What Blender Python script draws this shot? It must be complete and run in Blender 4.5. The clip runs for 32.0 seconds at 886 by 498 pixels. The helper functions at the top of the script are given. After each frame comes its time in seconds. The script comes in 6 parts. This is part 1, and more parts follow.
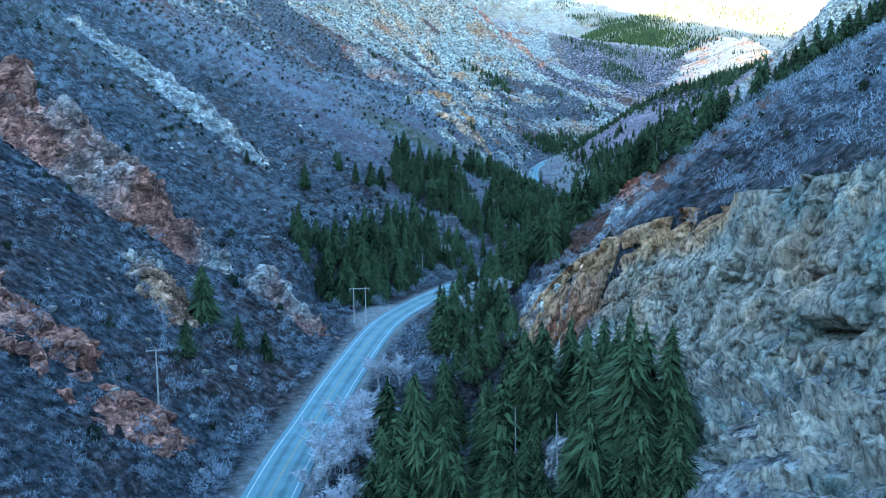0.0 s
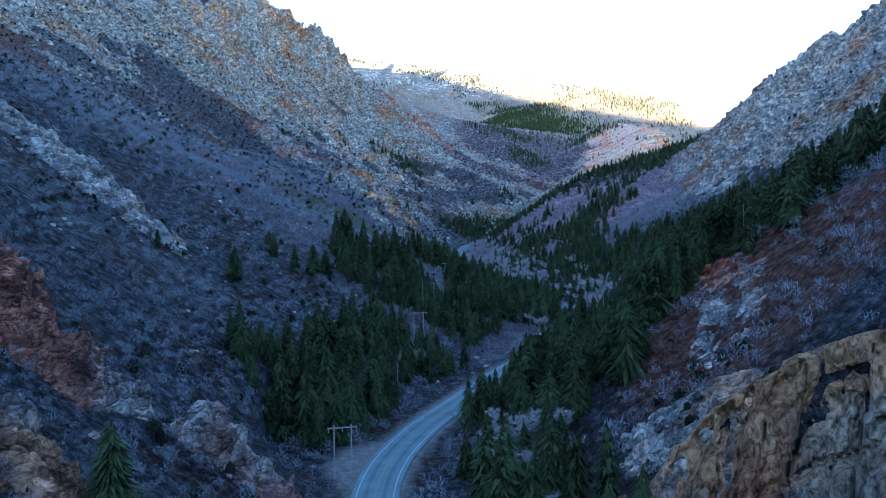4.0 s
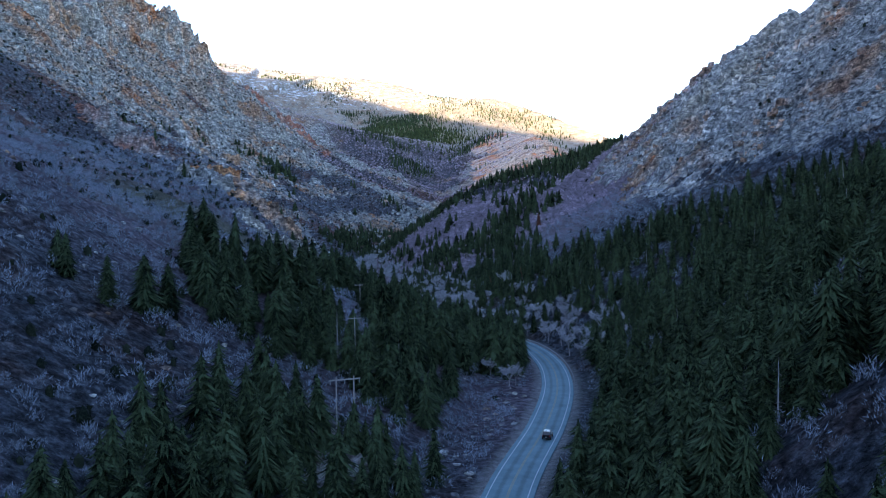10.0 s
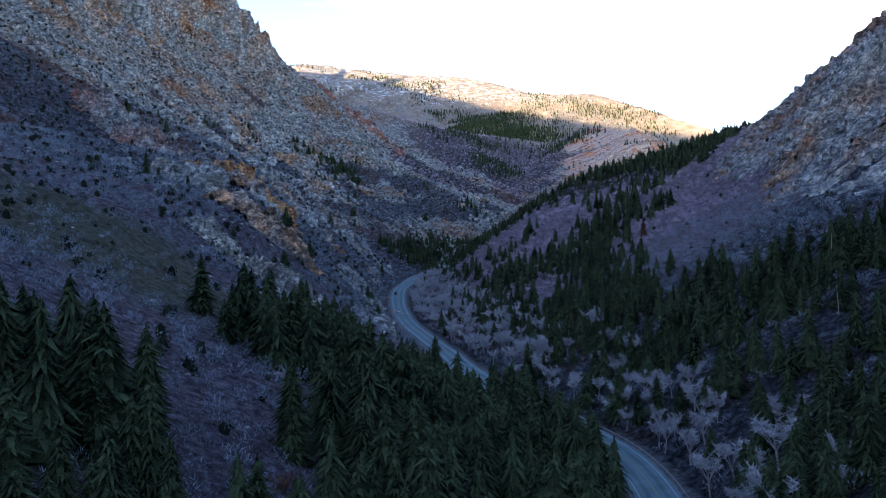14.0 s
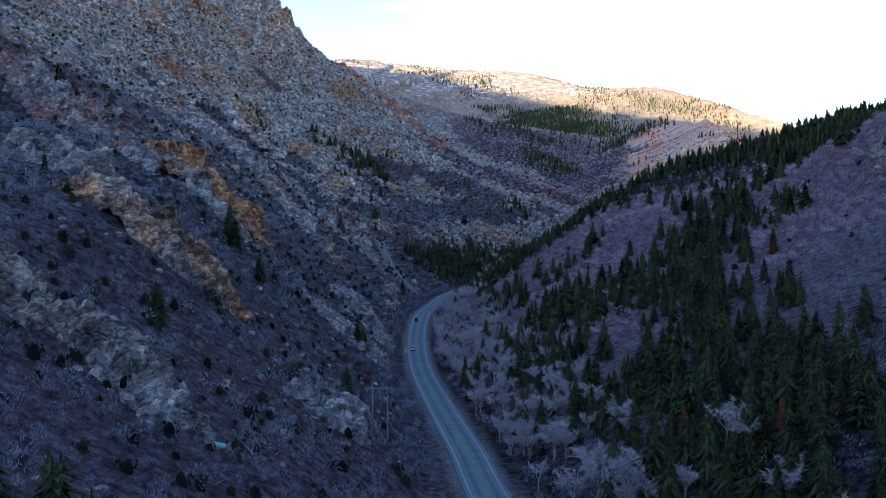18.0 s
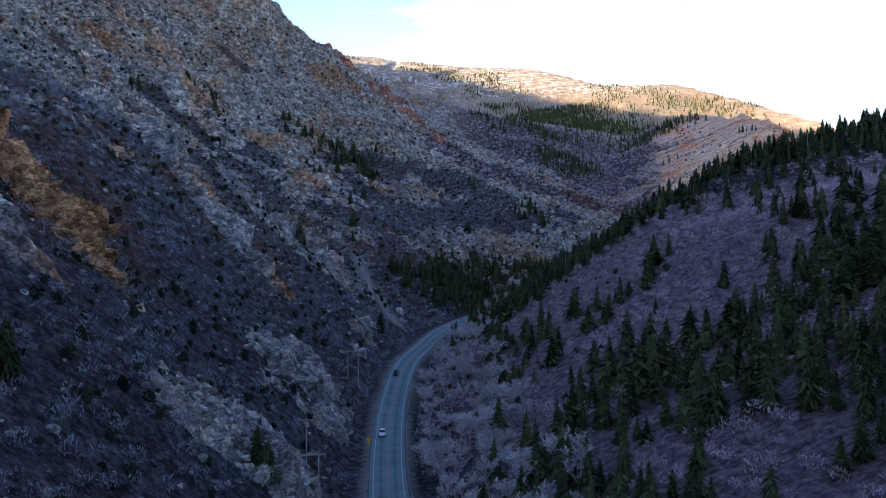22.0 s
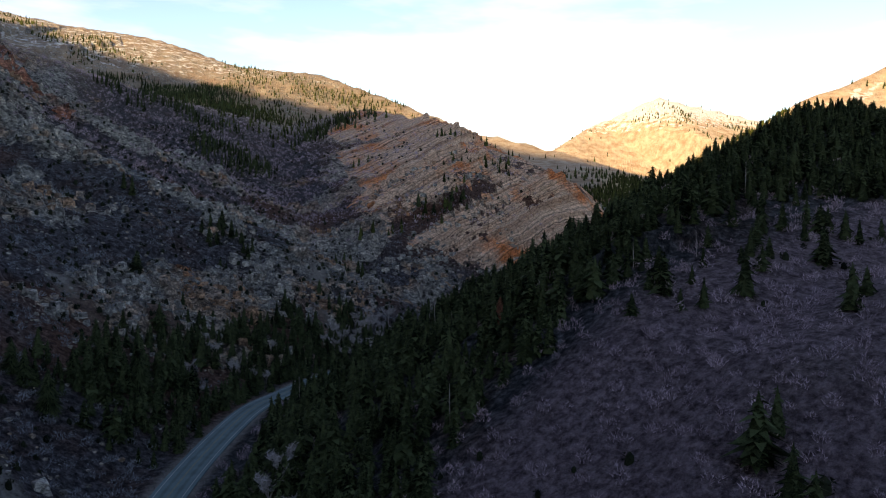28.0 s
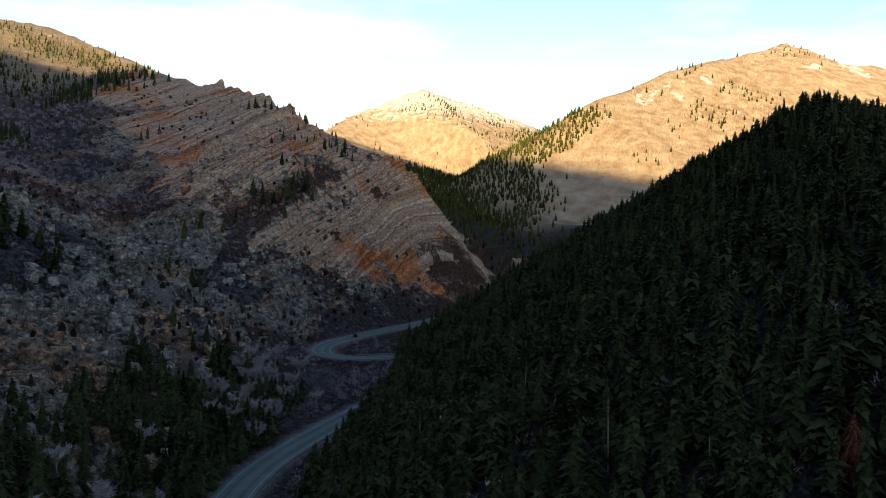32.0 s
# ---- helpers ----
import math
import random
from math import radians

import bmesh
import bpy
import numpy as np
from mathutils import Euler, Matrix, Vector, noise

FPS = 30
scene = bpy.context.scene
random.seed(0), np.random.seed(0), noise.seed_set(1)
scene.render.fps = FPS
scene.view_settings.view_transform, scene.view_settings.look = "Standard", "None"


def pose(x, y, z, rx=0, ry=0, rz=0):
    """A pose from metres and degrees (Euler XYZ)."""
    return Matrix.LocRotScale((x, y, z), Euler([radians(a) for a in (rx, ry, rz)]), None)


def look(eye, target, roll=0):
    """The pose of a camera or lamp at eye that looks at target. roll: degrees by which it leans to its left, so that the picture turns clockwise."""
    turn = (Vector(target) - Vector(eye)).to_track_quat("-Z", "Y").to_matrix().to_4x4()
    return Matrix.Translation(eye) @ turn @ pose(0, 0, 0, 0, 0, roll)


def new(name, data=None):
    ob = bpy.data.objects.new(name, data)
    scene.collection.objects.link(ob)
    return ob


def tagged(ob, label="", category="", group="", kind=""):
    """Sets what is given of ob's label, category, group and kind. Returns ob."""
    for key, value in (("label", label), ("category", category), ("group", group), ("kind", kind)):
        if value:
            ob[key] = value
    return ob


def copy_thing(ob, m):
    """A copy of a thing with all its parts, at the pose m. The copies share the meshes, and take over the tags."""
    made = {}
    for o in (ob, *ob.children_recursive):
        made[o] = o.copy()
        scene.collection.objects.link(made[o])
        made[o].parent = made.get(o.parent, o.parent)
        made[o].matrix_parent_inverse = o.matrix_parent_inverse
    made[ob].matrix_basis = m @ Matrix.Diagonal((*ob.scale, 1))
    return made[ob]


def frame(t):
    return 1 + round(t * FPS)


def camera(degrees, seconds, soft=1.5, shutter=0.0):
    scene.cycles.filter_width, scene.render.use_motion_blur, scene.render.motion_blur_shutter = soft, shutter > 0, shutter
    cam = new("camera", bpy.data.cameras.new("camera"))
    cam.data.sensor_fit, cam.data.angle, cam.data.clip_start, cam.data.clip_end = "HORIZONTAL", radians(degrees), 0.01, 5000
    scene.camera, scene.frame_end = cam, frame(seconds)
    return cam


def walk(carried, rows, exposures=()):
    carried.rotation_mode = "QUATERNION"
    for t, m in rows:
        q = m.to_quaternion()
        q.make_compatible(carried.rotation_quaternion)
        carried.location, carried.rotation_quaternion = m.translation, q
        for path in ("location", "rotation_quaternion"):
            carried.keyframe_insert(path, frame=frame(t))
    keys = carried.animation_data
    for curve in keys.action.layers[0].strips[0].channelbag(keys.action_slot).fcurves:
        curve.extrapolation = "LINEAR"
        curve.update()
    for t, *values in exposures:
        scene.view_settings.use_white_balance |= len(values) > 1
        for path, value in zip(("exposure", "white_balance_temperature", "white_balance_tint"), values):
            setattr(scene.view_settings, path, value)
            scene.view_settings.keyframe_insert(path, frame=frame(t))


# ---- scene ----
cam = camera(57.4, 32.0, soft=1.05)
METRES, EYE, TILT, LEAN, TURN = 900.0, 60.0, -2.0, 0.0, 0.0
ROWS = [
    (0.0, 0.0272, -0.0397, 0.0007, 3.01, -5.46, 0.4),
    (0.5, 0.0219, -0.0307, 0.0008, 2.21, -4.54, 0.03),
    (1.0, 0.0148, -0.0215, 0.001, 1.68, -2.85, -0.25),
    (1.5, 0.007, -0.011, 0.0006, 1.07, -1.11, -0.2),
    (2.0, 0.0, 0.0, 0.0, 0.0, 0.0, -0.0),
    (2.5, -0.0043, 0.0098, 0.0001, -1.36, 0.35, 0.34),
    (3.0, -0.0065, 0.0199, 0.0002, -2.71, 0.46, 0.63),
    (3.5, -0.0069, 0.0298, 0.0002, -3.88, 0.54, 0.83),
    (5.5, -0.0023, 0.0693, 0.0001, -6.48, 0.61, 0.49),
    (6.0, -0.0048, 0.0793, 0.0001, -6.91, 0.52, 0.16),
    (6.5, -0.0096, 0.0897, 0.0, -7.55, 0.42, -0.01),
    (7.0, -0.0155, 0.1001, -0.0, -8.82, 0.34, 0.05),
    (7.5, -0.0205, 0.1104, -0.0, -10.42, 0.34, 0.31),
    (8.0, -0.0228, 0.1212, 0.0001, -11.79, 0.44, 0.65),
    (8.5, -0.0228, 0.1323, 0.0001, -12.86, 0.66, 0.92),
    (9.0, -0.0204, 0.1463, 0.0001, -13.62, 0.99, 1.13),
    (9.5, -0.0163, 0.1629, 0.0004, -14.07, 1.32, 1.24),
    (10.0, -0.0113, 0.1801, 0.0008, -14.29, 1.63, 1.28),
    (10.5, -0.0059, 0.1975, 0.002, -14.31, 1.83, 1.3),
    (11.0, -0.0004, 0.2151, 0.0035, -14.12, 1.98, 1.28),
    (11.5, 0.0052, 0.2332, 0.0058, -13.73, 2.06, 1.27),
    (12.0, 0.0102, 0.2514, 0.0076, -13.42, 2.16, 1.22),
    (12.5, 0.0151, 0.2687, 0.0094, -13.06, 2.2, 1.23),
    (13.0, 0.0213, 0.2846, 0.0106, -12.01, 2.2, 1.22),
    (13.5, 0.03, 0.3003, 0.0116, -9.81, 2.13, 1.18),
    (14.0, 0.0395, 0.3166, 0.013, -7.37, 2.01, 1.05),
    (14.5, 0.0482, 0.3333, 0.0153, -5.38, 1.83, 0.91),
    (15.0, 0.0549, 0.3502, 0.018, -3.98, 1.67, 0.75),
    (15.5, 0.0593, 0.3676, 0.0194, -3.38, 1.73, 0.62),
    (17.5, 0.0679, 0.4401, 0.0238, -2.87, 2.12, 0.4),
    (18.0, 0.0688, 0.4583, 0.0249, -3.6, 2.16, 0.48),
    (18.5, 0.0699, 0.4767, 0.0254, -4.94, 2.23, 0.65),
    (19.0, 0.0713, 0.4952, 0.0258, -6.3, 2.3, 0.76),
    (19.5, 0.0736, 0.5134, 0.0268, -7.04, 2.35, 0.84),
    (20.0, 0.0763, 0.5314, 0.0285, -7.09, 2.39, 0.8),
    (20.5, 0.0789, 0.5493, 0.0305, -6.53, 2.42, 0.68),
    (21.0, 0.0814, 0.5673, 0.0323, -5.43, 2.48, 0.55),
    (21.5, 0.0832, 0.5851, 0.0345, -4.1, 2.51, 0.4),
    (22.0, 0.0839, 0.6018, 0.0374, -3.17, 2.52, 0.27),
    (22.5, 0.0827, 0.6172, 0.041, -3.36, 2.47, 0.18),
    (23.0, 0.0804, 0.6315, 0.0444, -5.11, 2.43, 0.27),
    (23.5, 0.0776, 0.649, 0.0486, -8.37, 2.31, 0.42),
    (24.0, 0.0761, 0.6667, 0.0526, -11.64, 2.23, 0.67),
    (24.5, 0.0756, 0.6856, 0.0561, -13.83, 2.2, 0.89),
    (26.5, 0.0726, 0.7569, 0.068, -22.06, 2.03, 0.85),
    (27.0, 0.0717, 0.7771, 0.071, -24.6, 1.91, 0.75),
    (27.5, 0.0697, 0.7962, 0.0737, -27.21, 1.76, 0.48),
    (28.0, 0.0676, 0.8149, 0.0764, -30.59, 1.56, 0.24),
    (28.5, 0.0659, 0.8352, 0.0788, -34.06, 1.38, 0.19),
    (29.0, 0.0657, 0.8562, 0.0811, -36.57, 1.25, 0.16),
    (29.5, 0.0661, 0.8762, 0.083, -38.47, 1.15, 0.1),
    (30.0, 0.0664, 0.8939, 0.0846, -40.32, 1.06, 0.11),
    (30.5, 0.0673, 0.9115, 0.086, -42.51, 1.0, 0.07),
    (31.0, 0.0689, 0.9302, 0.0873, -45.15, 0.94, -0.08),
    (31.5, 0.0719, 0.9502, 0.0884, -47.53, 0.86, -0.31),
    (32.0, 0.0748, 0.9702, 0.0896, -49.64, 0.75, -0.6),
]
EXPOSURES = [(0.0, 4.65, 5700, -14), (1.0, 4.25, 5550, -10), (2.0, 3.8, 5450, -4), (3.5, 3.45, 5450, 1), (6.0, 3.35, 5700, 6), (9.0, 3.25, 5850, 9), (13.0, 2.8, 6150, 14), (16.0, 2.65, 6000, 16), (20.0, 2.55, 6250, 17), (24.0, 2.2, 6750, 19), (26.5, 1.8, 7700, 17), (32.0, 1.45, 8500, 9)]
walk(cam, [(t, pose(0, 0, EYE, TILT, LEAN, TURN) @ pose(METRES * x, METRES * y, METRES * z, 90 + pitch, roll, yaw)) for t, x, y, z, yaw, pitch, roll in ROWS],
     exposures=EXPOSURES)

# ---- sky and sun: a low evening sun behind the camera, the canyon in the shade of its own walls ----
SUN_FROM = Vector((-0.82, -0.57, 0)).normalized()
SUN_HEIGHT = 9.5
world = bpy.data.worlds.new("sky")
scene.world = world
world.use_nodes = True
wn = world.node_tree.nodes
sky = wn.new("ShaderNodeTexSky")
sky.sky_type = "NISHITA"
sky.sun_disc = False
sky.sun_elevation = radians(SUN_HEIGHT)
sky.sun_rotation = math.atan2(SUN_FROM.x, SUN_FROM.y)
sky.altitude = 1800
sky.air_density, sky.dust_density, sky.ozone_density = 1.0, 2.0, 1.0
wn["Background"].inputs["Strength"].default_value = 0.15
sky_dir = wn.new("ShaderNodeTexCoord")
sky_map = wn.new("ShaderNodeMapping")
sky_map.inputs["Scale"].default_value = (1.0, 1.0, 4.5)
cloud = wn.new("ShaderNodeTexNoise")
cloud.inputs["Scale"].default_value, cloud.inputs["Detail"].default_value, cloud.inputs["Roughness"].default_value = 3.2, 6, .55
veil = wn.new("ShaderNodeValToRGB")
veil.color_ramp.elements[0].position, veil.color_ramp.elements[1].position = .49, .70
veil.color_ramp.elements[1].color = (.5, .5, .5, 1)
cloudy = wn.new("ShaderNodeMix")
cloudy.data_type = "RGBA"
cloudy.inputs[7].default_value = (4.6, 4.1, 3.9, 1)
wl = world.node_tree.links
wl.new(sky_dir.outputs["Generated"], sky_map.inputs["Vector"])
wl.new(sky_map.outputs[0], cloud.inputs["Vector"])
wl.new(cloud.outputs["Fac"], veil.inputs[0])
wl.new(veil.outputs[0], cloudy.inputs[0])
wl.new(sky.outputs[0], cloudy.inputs[6])
# haze: the sky pales and brightens towards the horizon all round
rise = wn.new("ShaderNodeSeparateXYZ")
haze = wn.new("ShaderNodeValToRGB")
haze.color_ramp.elements[0].position, haze.color_ramp.elements[0].color = 0.0, (1.0, 1.0, 1.0, 1)
haze.color_ramp.elements[1].position, haze.color_ramp.elements[1].color = 0.95, (.19, .27, .42, 1)
haze.color_ramp.elements.new(.45).color = (.54, .63, .78, 1)
hazy = wn.new("ShaderNodeMix")
hazy.data_type, hazy.blend_type = "RGBA", "MULTIPLY"
hazy.inputs[0].default_value = 1.0
wl.new(sky_dir.outputs["Generated"], rise.inputs[0])
wl.new(rise.outputs["Z"], haze.inputs[0])
wl.new(cloudy.outputs[2], hazy.inputs[6])
wl.new(haze.outputs[0], hazy.inputs[7])
wl.new(hazy.outputs[2], wn["Background"].inputs["Color"])
sun = new("sun", bpy.data.lights.new("sun", "SUN"))
sun.data.energy = 4.0
sun.data.angle = radians(0.6)
sun.data.color = (1.0, 0.76, 0.42)
toward = Vector((SUN_FROM.x * math.cos(radians(SUN_HEIGHT)), SUN_FROM.y * math.cos(radians(SUN_HEIGHT)), math.sin(radians(SUN_HEIGHT))))
sun.matrix_world = look(toward * 100, (0, 0, 0))

# ---- materials ----
def material(name, rough_value=0.9, specular=.06):
    m = bpy.data.materials.new(name)
    m.use_nodes = True
    b = m.node_tree.nodes["Principled BSDF"]
    b.inputs["Roughness"].default_value = rough_value
    b.inputs["Specular IOR Level"].default_value = specular
    return m, m.node_tree.nodes, m.node_tree.links, b


def noise_node(nodes, links, where, scale, detail=6, rough_value=.6, stretch=(1, 1, 1)):
    mp = nodes.new("ShaderNodeMapping")
    mp.inputs["Scale"].default_value = stretch
    links.new(where, mp.inputs["Vector"])
    n = nodes.new("ShaderNodeTexNoise")
    n.inputs["Scale"].default_value, n.inputs["Detail"].default_value, n.inputs["Roughness"].default_value = scale, detail, rough_value
    links.new(mp.outputs[0], n.inputs["Vector"])
    return n.outputs["Fac"]


def ramp(nodes, links, value, stops):
    r = nodes.new("ShaderNodeValToRGB")
    e = r.color_ramp.elements
    while len(e) < len(stops):
        e.new(0.5)
    for k, (p, c) in zip(e, stops):
        k.position, k.color = p, (*c, 1)
    links.new(value, r.inputs[0])
    return r.outputs[0]


def mix(nodes, links, fac, a, b, kind="MIX"):
    n = nodes.new("ShaderNodeMix")
    n.data_type, n.blend_type = "RGBA", kind
    for socket, v in ((n.inputs[0], fac), (n.inputs[6], a), (n.inputs[7], b)):
        if isinstance(v, (int, float)):
            socket.default_value = v
        elif isinstance(v, tuple):
            socket.default_value = (*v, 1)
        else:
            links.new(v, socket)
    return n.outputs[2]


def value(nodes, links, kind, a, b=0.0):
    n = nodes.new("ShaderNodeMath")
    n.operation, n.use_clamp = kind, False
    for socket, v in zip(n.inputs, (a, b)):
        if isinstance(v, (int, float)):
            socket.default_value = v
        else:
            links.new(v, socket)
    return n.outputs[0]


def attribute(nodes, name):
    a = nodes.new("ShaderNodeAttribute")
    a.attribute_name = name
    return a.outputs["Fac"]


def bumped(nodes, links, shader, height, strength, distance):
    b = nodes.new("ShaderNodeBump")
    b.inputs["Strength"].default_value, b.inputs["Distance"].default_value = strength, distance
    links.new(height, b.inputs["Height"])
    links.new(b.outputs[0], shader.inputs["Normal"])


def cell_node(nodes, links, where, scale, feature="F1", stretch=(1, 1, 1)):
    mp = nodes.new("ShaderNodeMapping")
    mp.inputs["Scale"].default_value = stretch
    links.new(where, mp.inputs["Vector"])
    n = nodes.new("ShaderNodeTexVoronoi")
    n.feature = feature
    n.inputs["Scale"].default_value = scale
    links.new(mp.outputs[0], n.inputs["Vector"])
    return n


def rock_colour(nodes, links, pos, block=.45, speck=.85):
    """Grey to tan quartzite in jointed blocks, with rusty and pale patches."""
    warp = nodes.new("ShaderNodeVectorMath")
    warp.operation = "ADD"
    wob = nodes.new("ShaderNodeTexNoise")
    wob.inputs["Scale"].default_value, wob.inputs["Detail"].default_value = .25, 4
    links.new(pos, wob.inputs["Vector"])
    sc = nodes.new("ShaderNodeVectorMath")
    sc.operation = "SCALE"
    sc.inputs["Scale"].default_value = 7.0
    links.new(wob.outputs["Color"], sc.inputs[0])
    links.new(pos, warp.inputs[0])
    links.new(sc.outputs[0], warp.inputs[1])
    big = noise_node(nodes, links, pos, .02, 5, .62)
    mid = noise_node(nodes, links, pos, .1, 6, .65, (1, 1, 1.8))
    fine = noise_node(nodes, links, pos, 1.1, 7, .72, (1, 1, 1.6))
    cells = cell_node(nodes, links, warp.outputs[0], block, "F1", (1, 1, 1.5))
    joints = cell_node(nodes, links, warp.outputs[0], block, "DISTANCE_TO_EDGE", (1, 1, 1.5))
    base = ramp(nodes, links, mid, [(.28, (.16, .16, .16)), (.45, (.34, .34, .33)), (.6, (.5, .495, .475)), (.75, (.62, .615, .59))])
    rust = ramp(nodes, links, mid, [(.3, (.2, .11, .08)), (.5, (.40, .25, .17)), (.7, (.54, .39, .28))])
    col = mix(nodes, links, ramp(nodes, links, big, [(.54, (0, 0, 0)), (.66, (1, 1, 1))]), base, rust)
    tone = nodes.new("ShaderNodeSeparateColor")
    links.new(cells.outputs["Color"], tone.inputs[0])
    col = mix(nodes, links, .85, col, ramp(nodes, links, tone.outputs[0], [(0, (.42, .42, .44)), (.5, (.9, .9, .9)), (1, (1.6, 1.57, 1.5))]), "MULTIPLY")
    gap = ramp(nodes, links, joints.outputs["Distance"], [(.0, (.3, .3, .31)), (.05, (1, 1, 1))])
    col = mix(nodes, links, .55, col, gap, "MULTIPLY")
    gaps = noise_node(nodes, links, pos, .3, 3, .6, (1, 1, 1.5))
    col = mix(nodes, links, speck, col, ramp(nodes, links, gaps, [(.36, (.16, .16, .18)), (.46, (.85, .85, .85)), (.62, (1.35, 1.33, 1.28))]), "MULTIPLY")
    dark = ramp(nodes, links, fine, [(.36, (.12, .12, .13)), (.5, (.95, .95, .95)), (.64, (1.4, 1.38, 1.33))])
    relief = value(nodes, links, "ADD", value(nodes, links, "MULTIPLY", value(nodes, links, "MINIMUM", joints.outputs["Distance"], .22), 2.5), value(nodes, links, "ADD", value(nodes, links, "MULTIPLY", tone.outputs[0], .7), value(nodes, links, "MULTIPLY", fine, .7)))
    return mix(nodes, links, speck, col, dark, "MULTIPLY"), relief


def land_material():
    m, n, l, b = material("hillside")
    pos = n.new("ShaderNodeNewGeometry").outputs["Position"]
    rock, relief = rock_colour(n, l, pos, .5)
    n1 = noise_node(n, l, pos, .05, 6, .65)
    n2 = noise_node(n, l, pos, .55, 7, .75)
    clump = cell_node(n, l, pos, .38)
    soil = ramp(n, l, n2, [(.36, (.010, .011, .013)), (.5, (.06, .066, .077)), (.66, (.18, .192, .215))])
    red = ramp(n, l, n2, [(.40, (.018, .013, .013)), (.54, (.085, .066, .065)), (.68, (.22, .18, .172))])
    col = mix(n, l, ramp(n, l, n1, [(.48, (0, 0, 0)), (.62, (1, 1, 1))]), soil, red)
    col = mix(n, l, .8, col, ramp(n, l, clump.outputs["Distance"], [(.1, (1.3, 1.3, 1.32)), (.75, (.6, .6, .61))]), "MULTIPLY")
    leaves = ramp(n, l, n2, [(.36, (.06, .045, .053)), (.5, (.19, .148, .172)), (.66, (.37, .3, .335))])
    col = mix(n, l, attribute(n, "litter"), col, leaves)
    grass = ramp(n, l, n2, [(.35, (.04, .045, .025)), (.6, (.13, .13, .08)), (.8, (.2, .19, .13))])
    col = mix(n, l, attribute(n, "grass"), col, grass)
    col = mix(n, l, attribute(n, "gravel"), col, ramp(n, l, n2, [(.3, (.17, .165, .16)), (.7, (.4, .39, .37))]))
    col = mix(n, l, attribute(n, "rust"), col, ramp(n, l, n2, [(.36, (.035, .016, .013)), (.52, (.15, .075, .055)), (.7, (.3, .18, .13))]))
    col = mix(n, l, attribute(n, "dry"), col, ramp(n, l, n1, [(.35, (.44, .31, .22)), (.5, (.60, .47, .36)), (.65, (.72, .63, .52))]))
    ragged = value(n, l, "ADD", n2, value(n, l, "MULTIPLY", noise_node(n, l, pos, .07, 7, .68), 1.0))
    sharp = ramp(n, l, value(n, l, "ADD", attribute(n, "rock"), value(n, l, "MULTIPLY", value(n, l, "SUBTRACT", ragged, 1.0), 1.5)), [(.36, (0, 0, 0)), (.56, (1, 1, 1))])
    rock = mix(n, l, value(n, l, "MULTIPLY", attribute(n, "rust"), .75), rock, mix(n, l, 1.0, rock, (1.1, .72, .52), "MULTIPLY"))
    col = mix(n, l, sharp, col, rock)
    white = ramp(n, l, value(n, l, "ADD", attribute(n, "snow"), value(n, l, "MULTIPLY", value(n, l, "SUBTRACT", noise_node(n, l, pos, .06, 6, .7), .5), 1.4)), [(.42, (0, 0, 0)), (.56, (1, 1, 1))])
    col = mix(n, l, white, col, (.82, .84, .88))
    l.new(col, b.inputs["Base Color"])
    bumped(n, l, b, value(n, l, "ADD", relief, n2), 1.0, 1.6)
    return m


def rock_material(name, tint, amount, block=.4, low=.45, high=.62):
    m, n, l, b = material(name)
    pos = n.new("ShaderNodeNewGeometry").outputs["Position"]
    rock, relief = rock_colour(n, l, pos, block, .6)
    patch = noise_node(n, l, pos, .03, 4, .6, (1, 1, .6))
    streak = noise_node(n, l, pos, .5, 6, .7, (1, 1, .25))
    stain = mix(n, l, 1.0, rock, tint, "MULTIPLY")
    fac = value(n, l, "MULTIPLY", ramp(n, l, patch, [(low, (0, 0, 0)), (high, (1, 1, 1))]), amount)
    col = mix(n, l, fac, rock, stain)
    col = mix(n, l, .6, col, ramp(n, l, streak, [(.35, (.35, .35, .36)), (.55, (1, 1, 1)), (.75, (1.2, 1.2, 1.18))]), "MULTIPLY")
    l.new(col, b.inputs["Base Color"])
    bumped(n, l, b, relief, 1.0, .9)
    return m


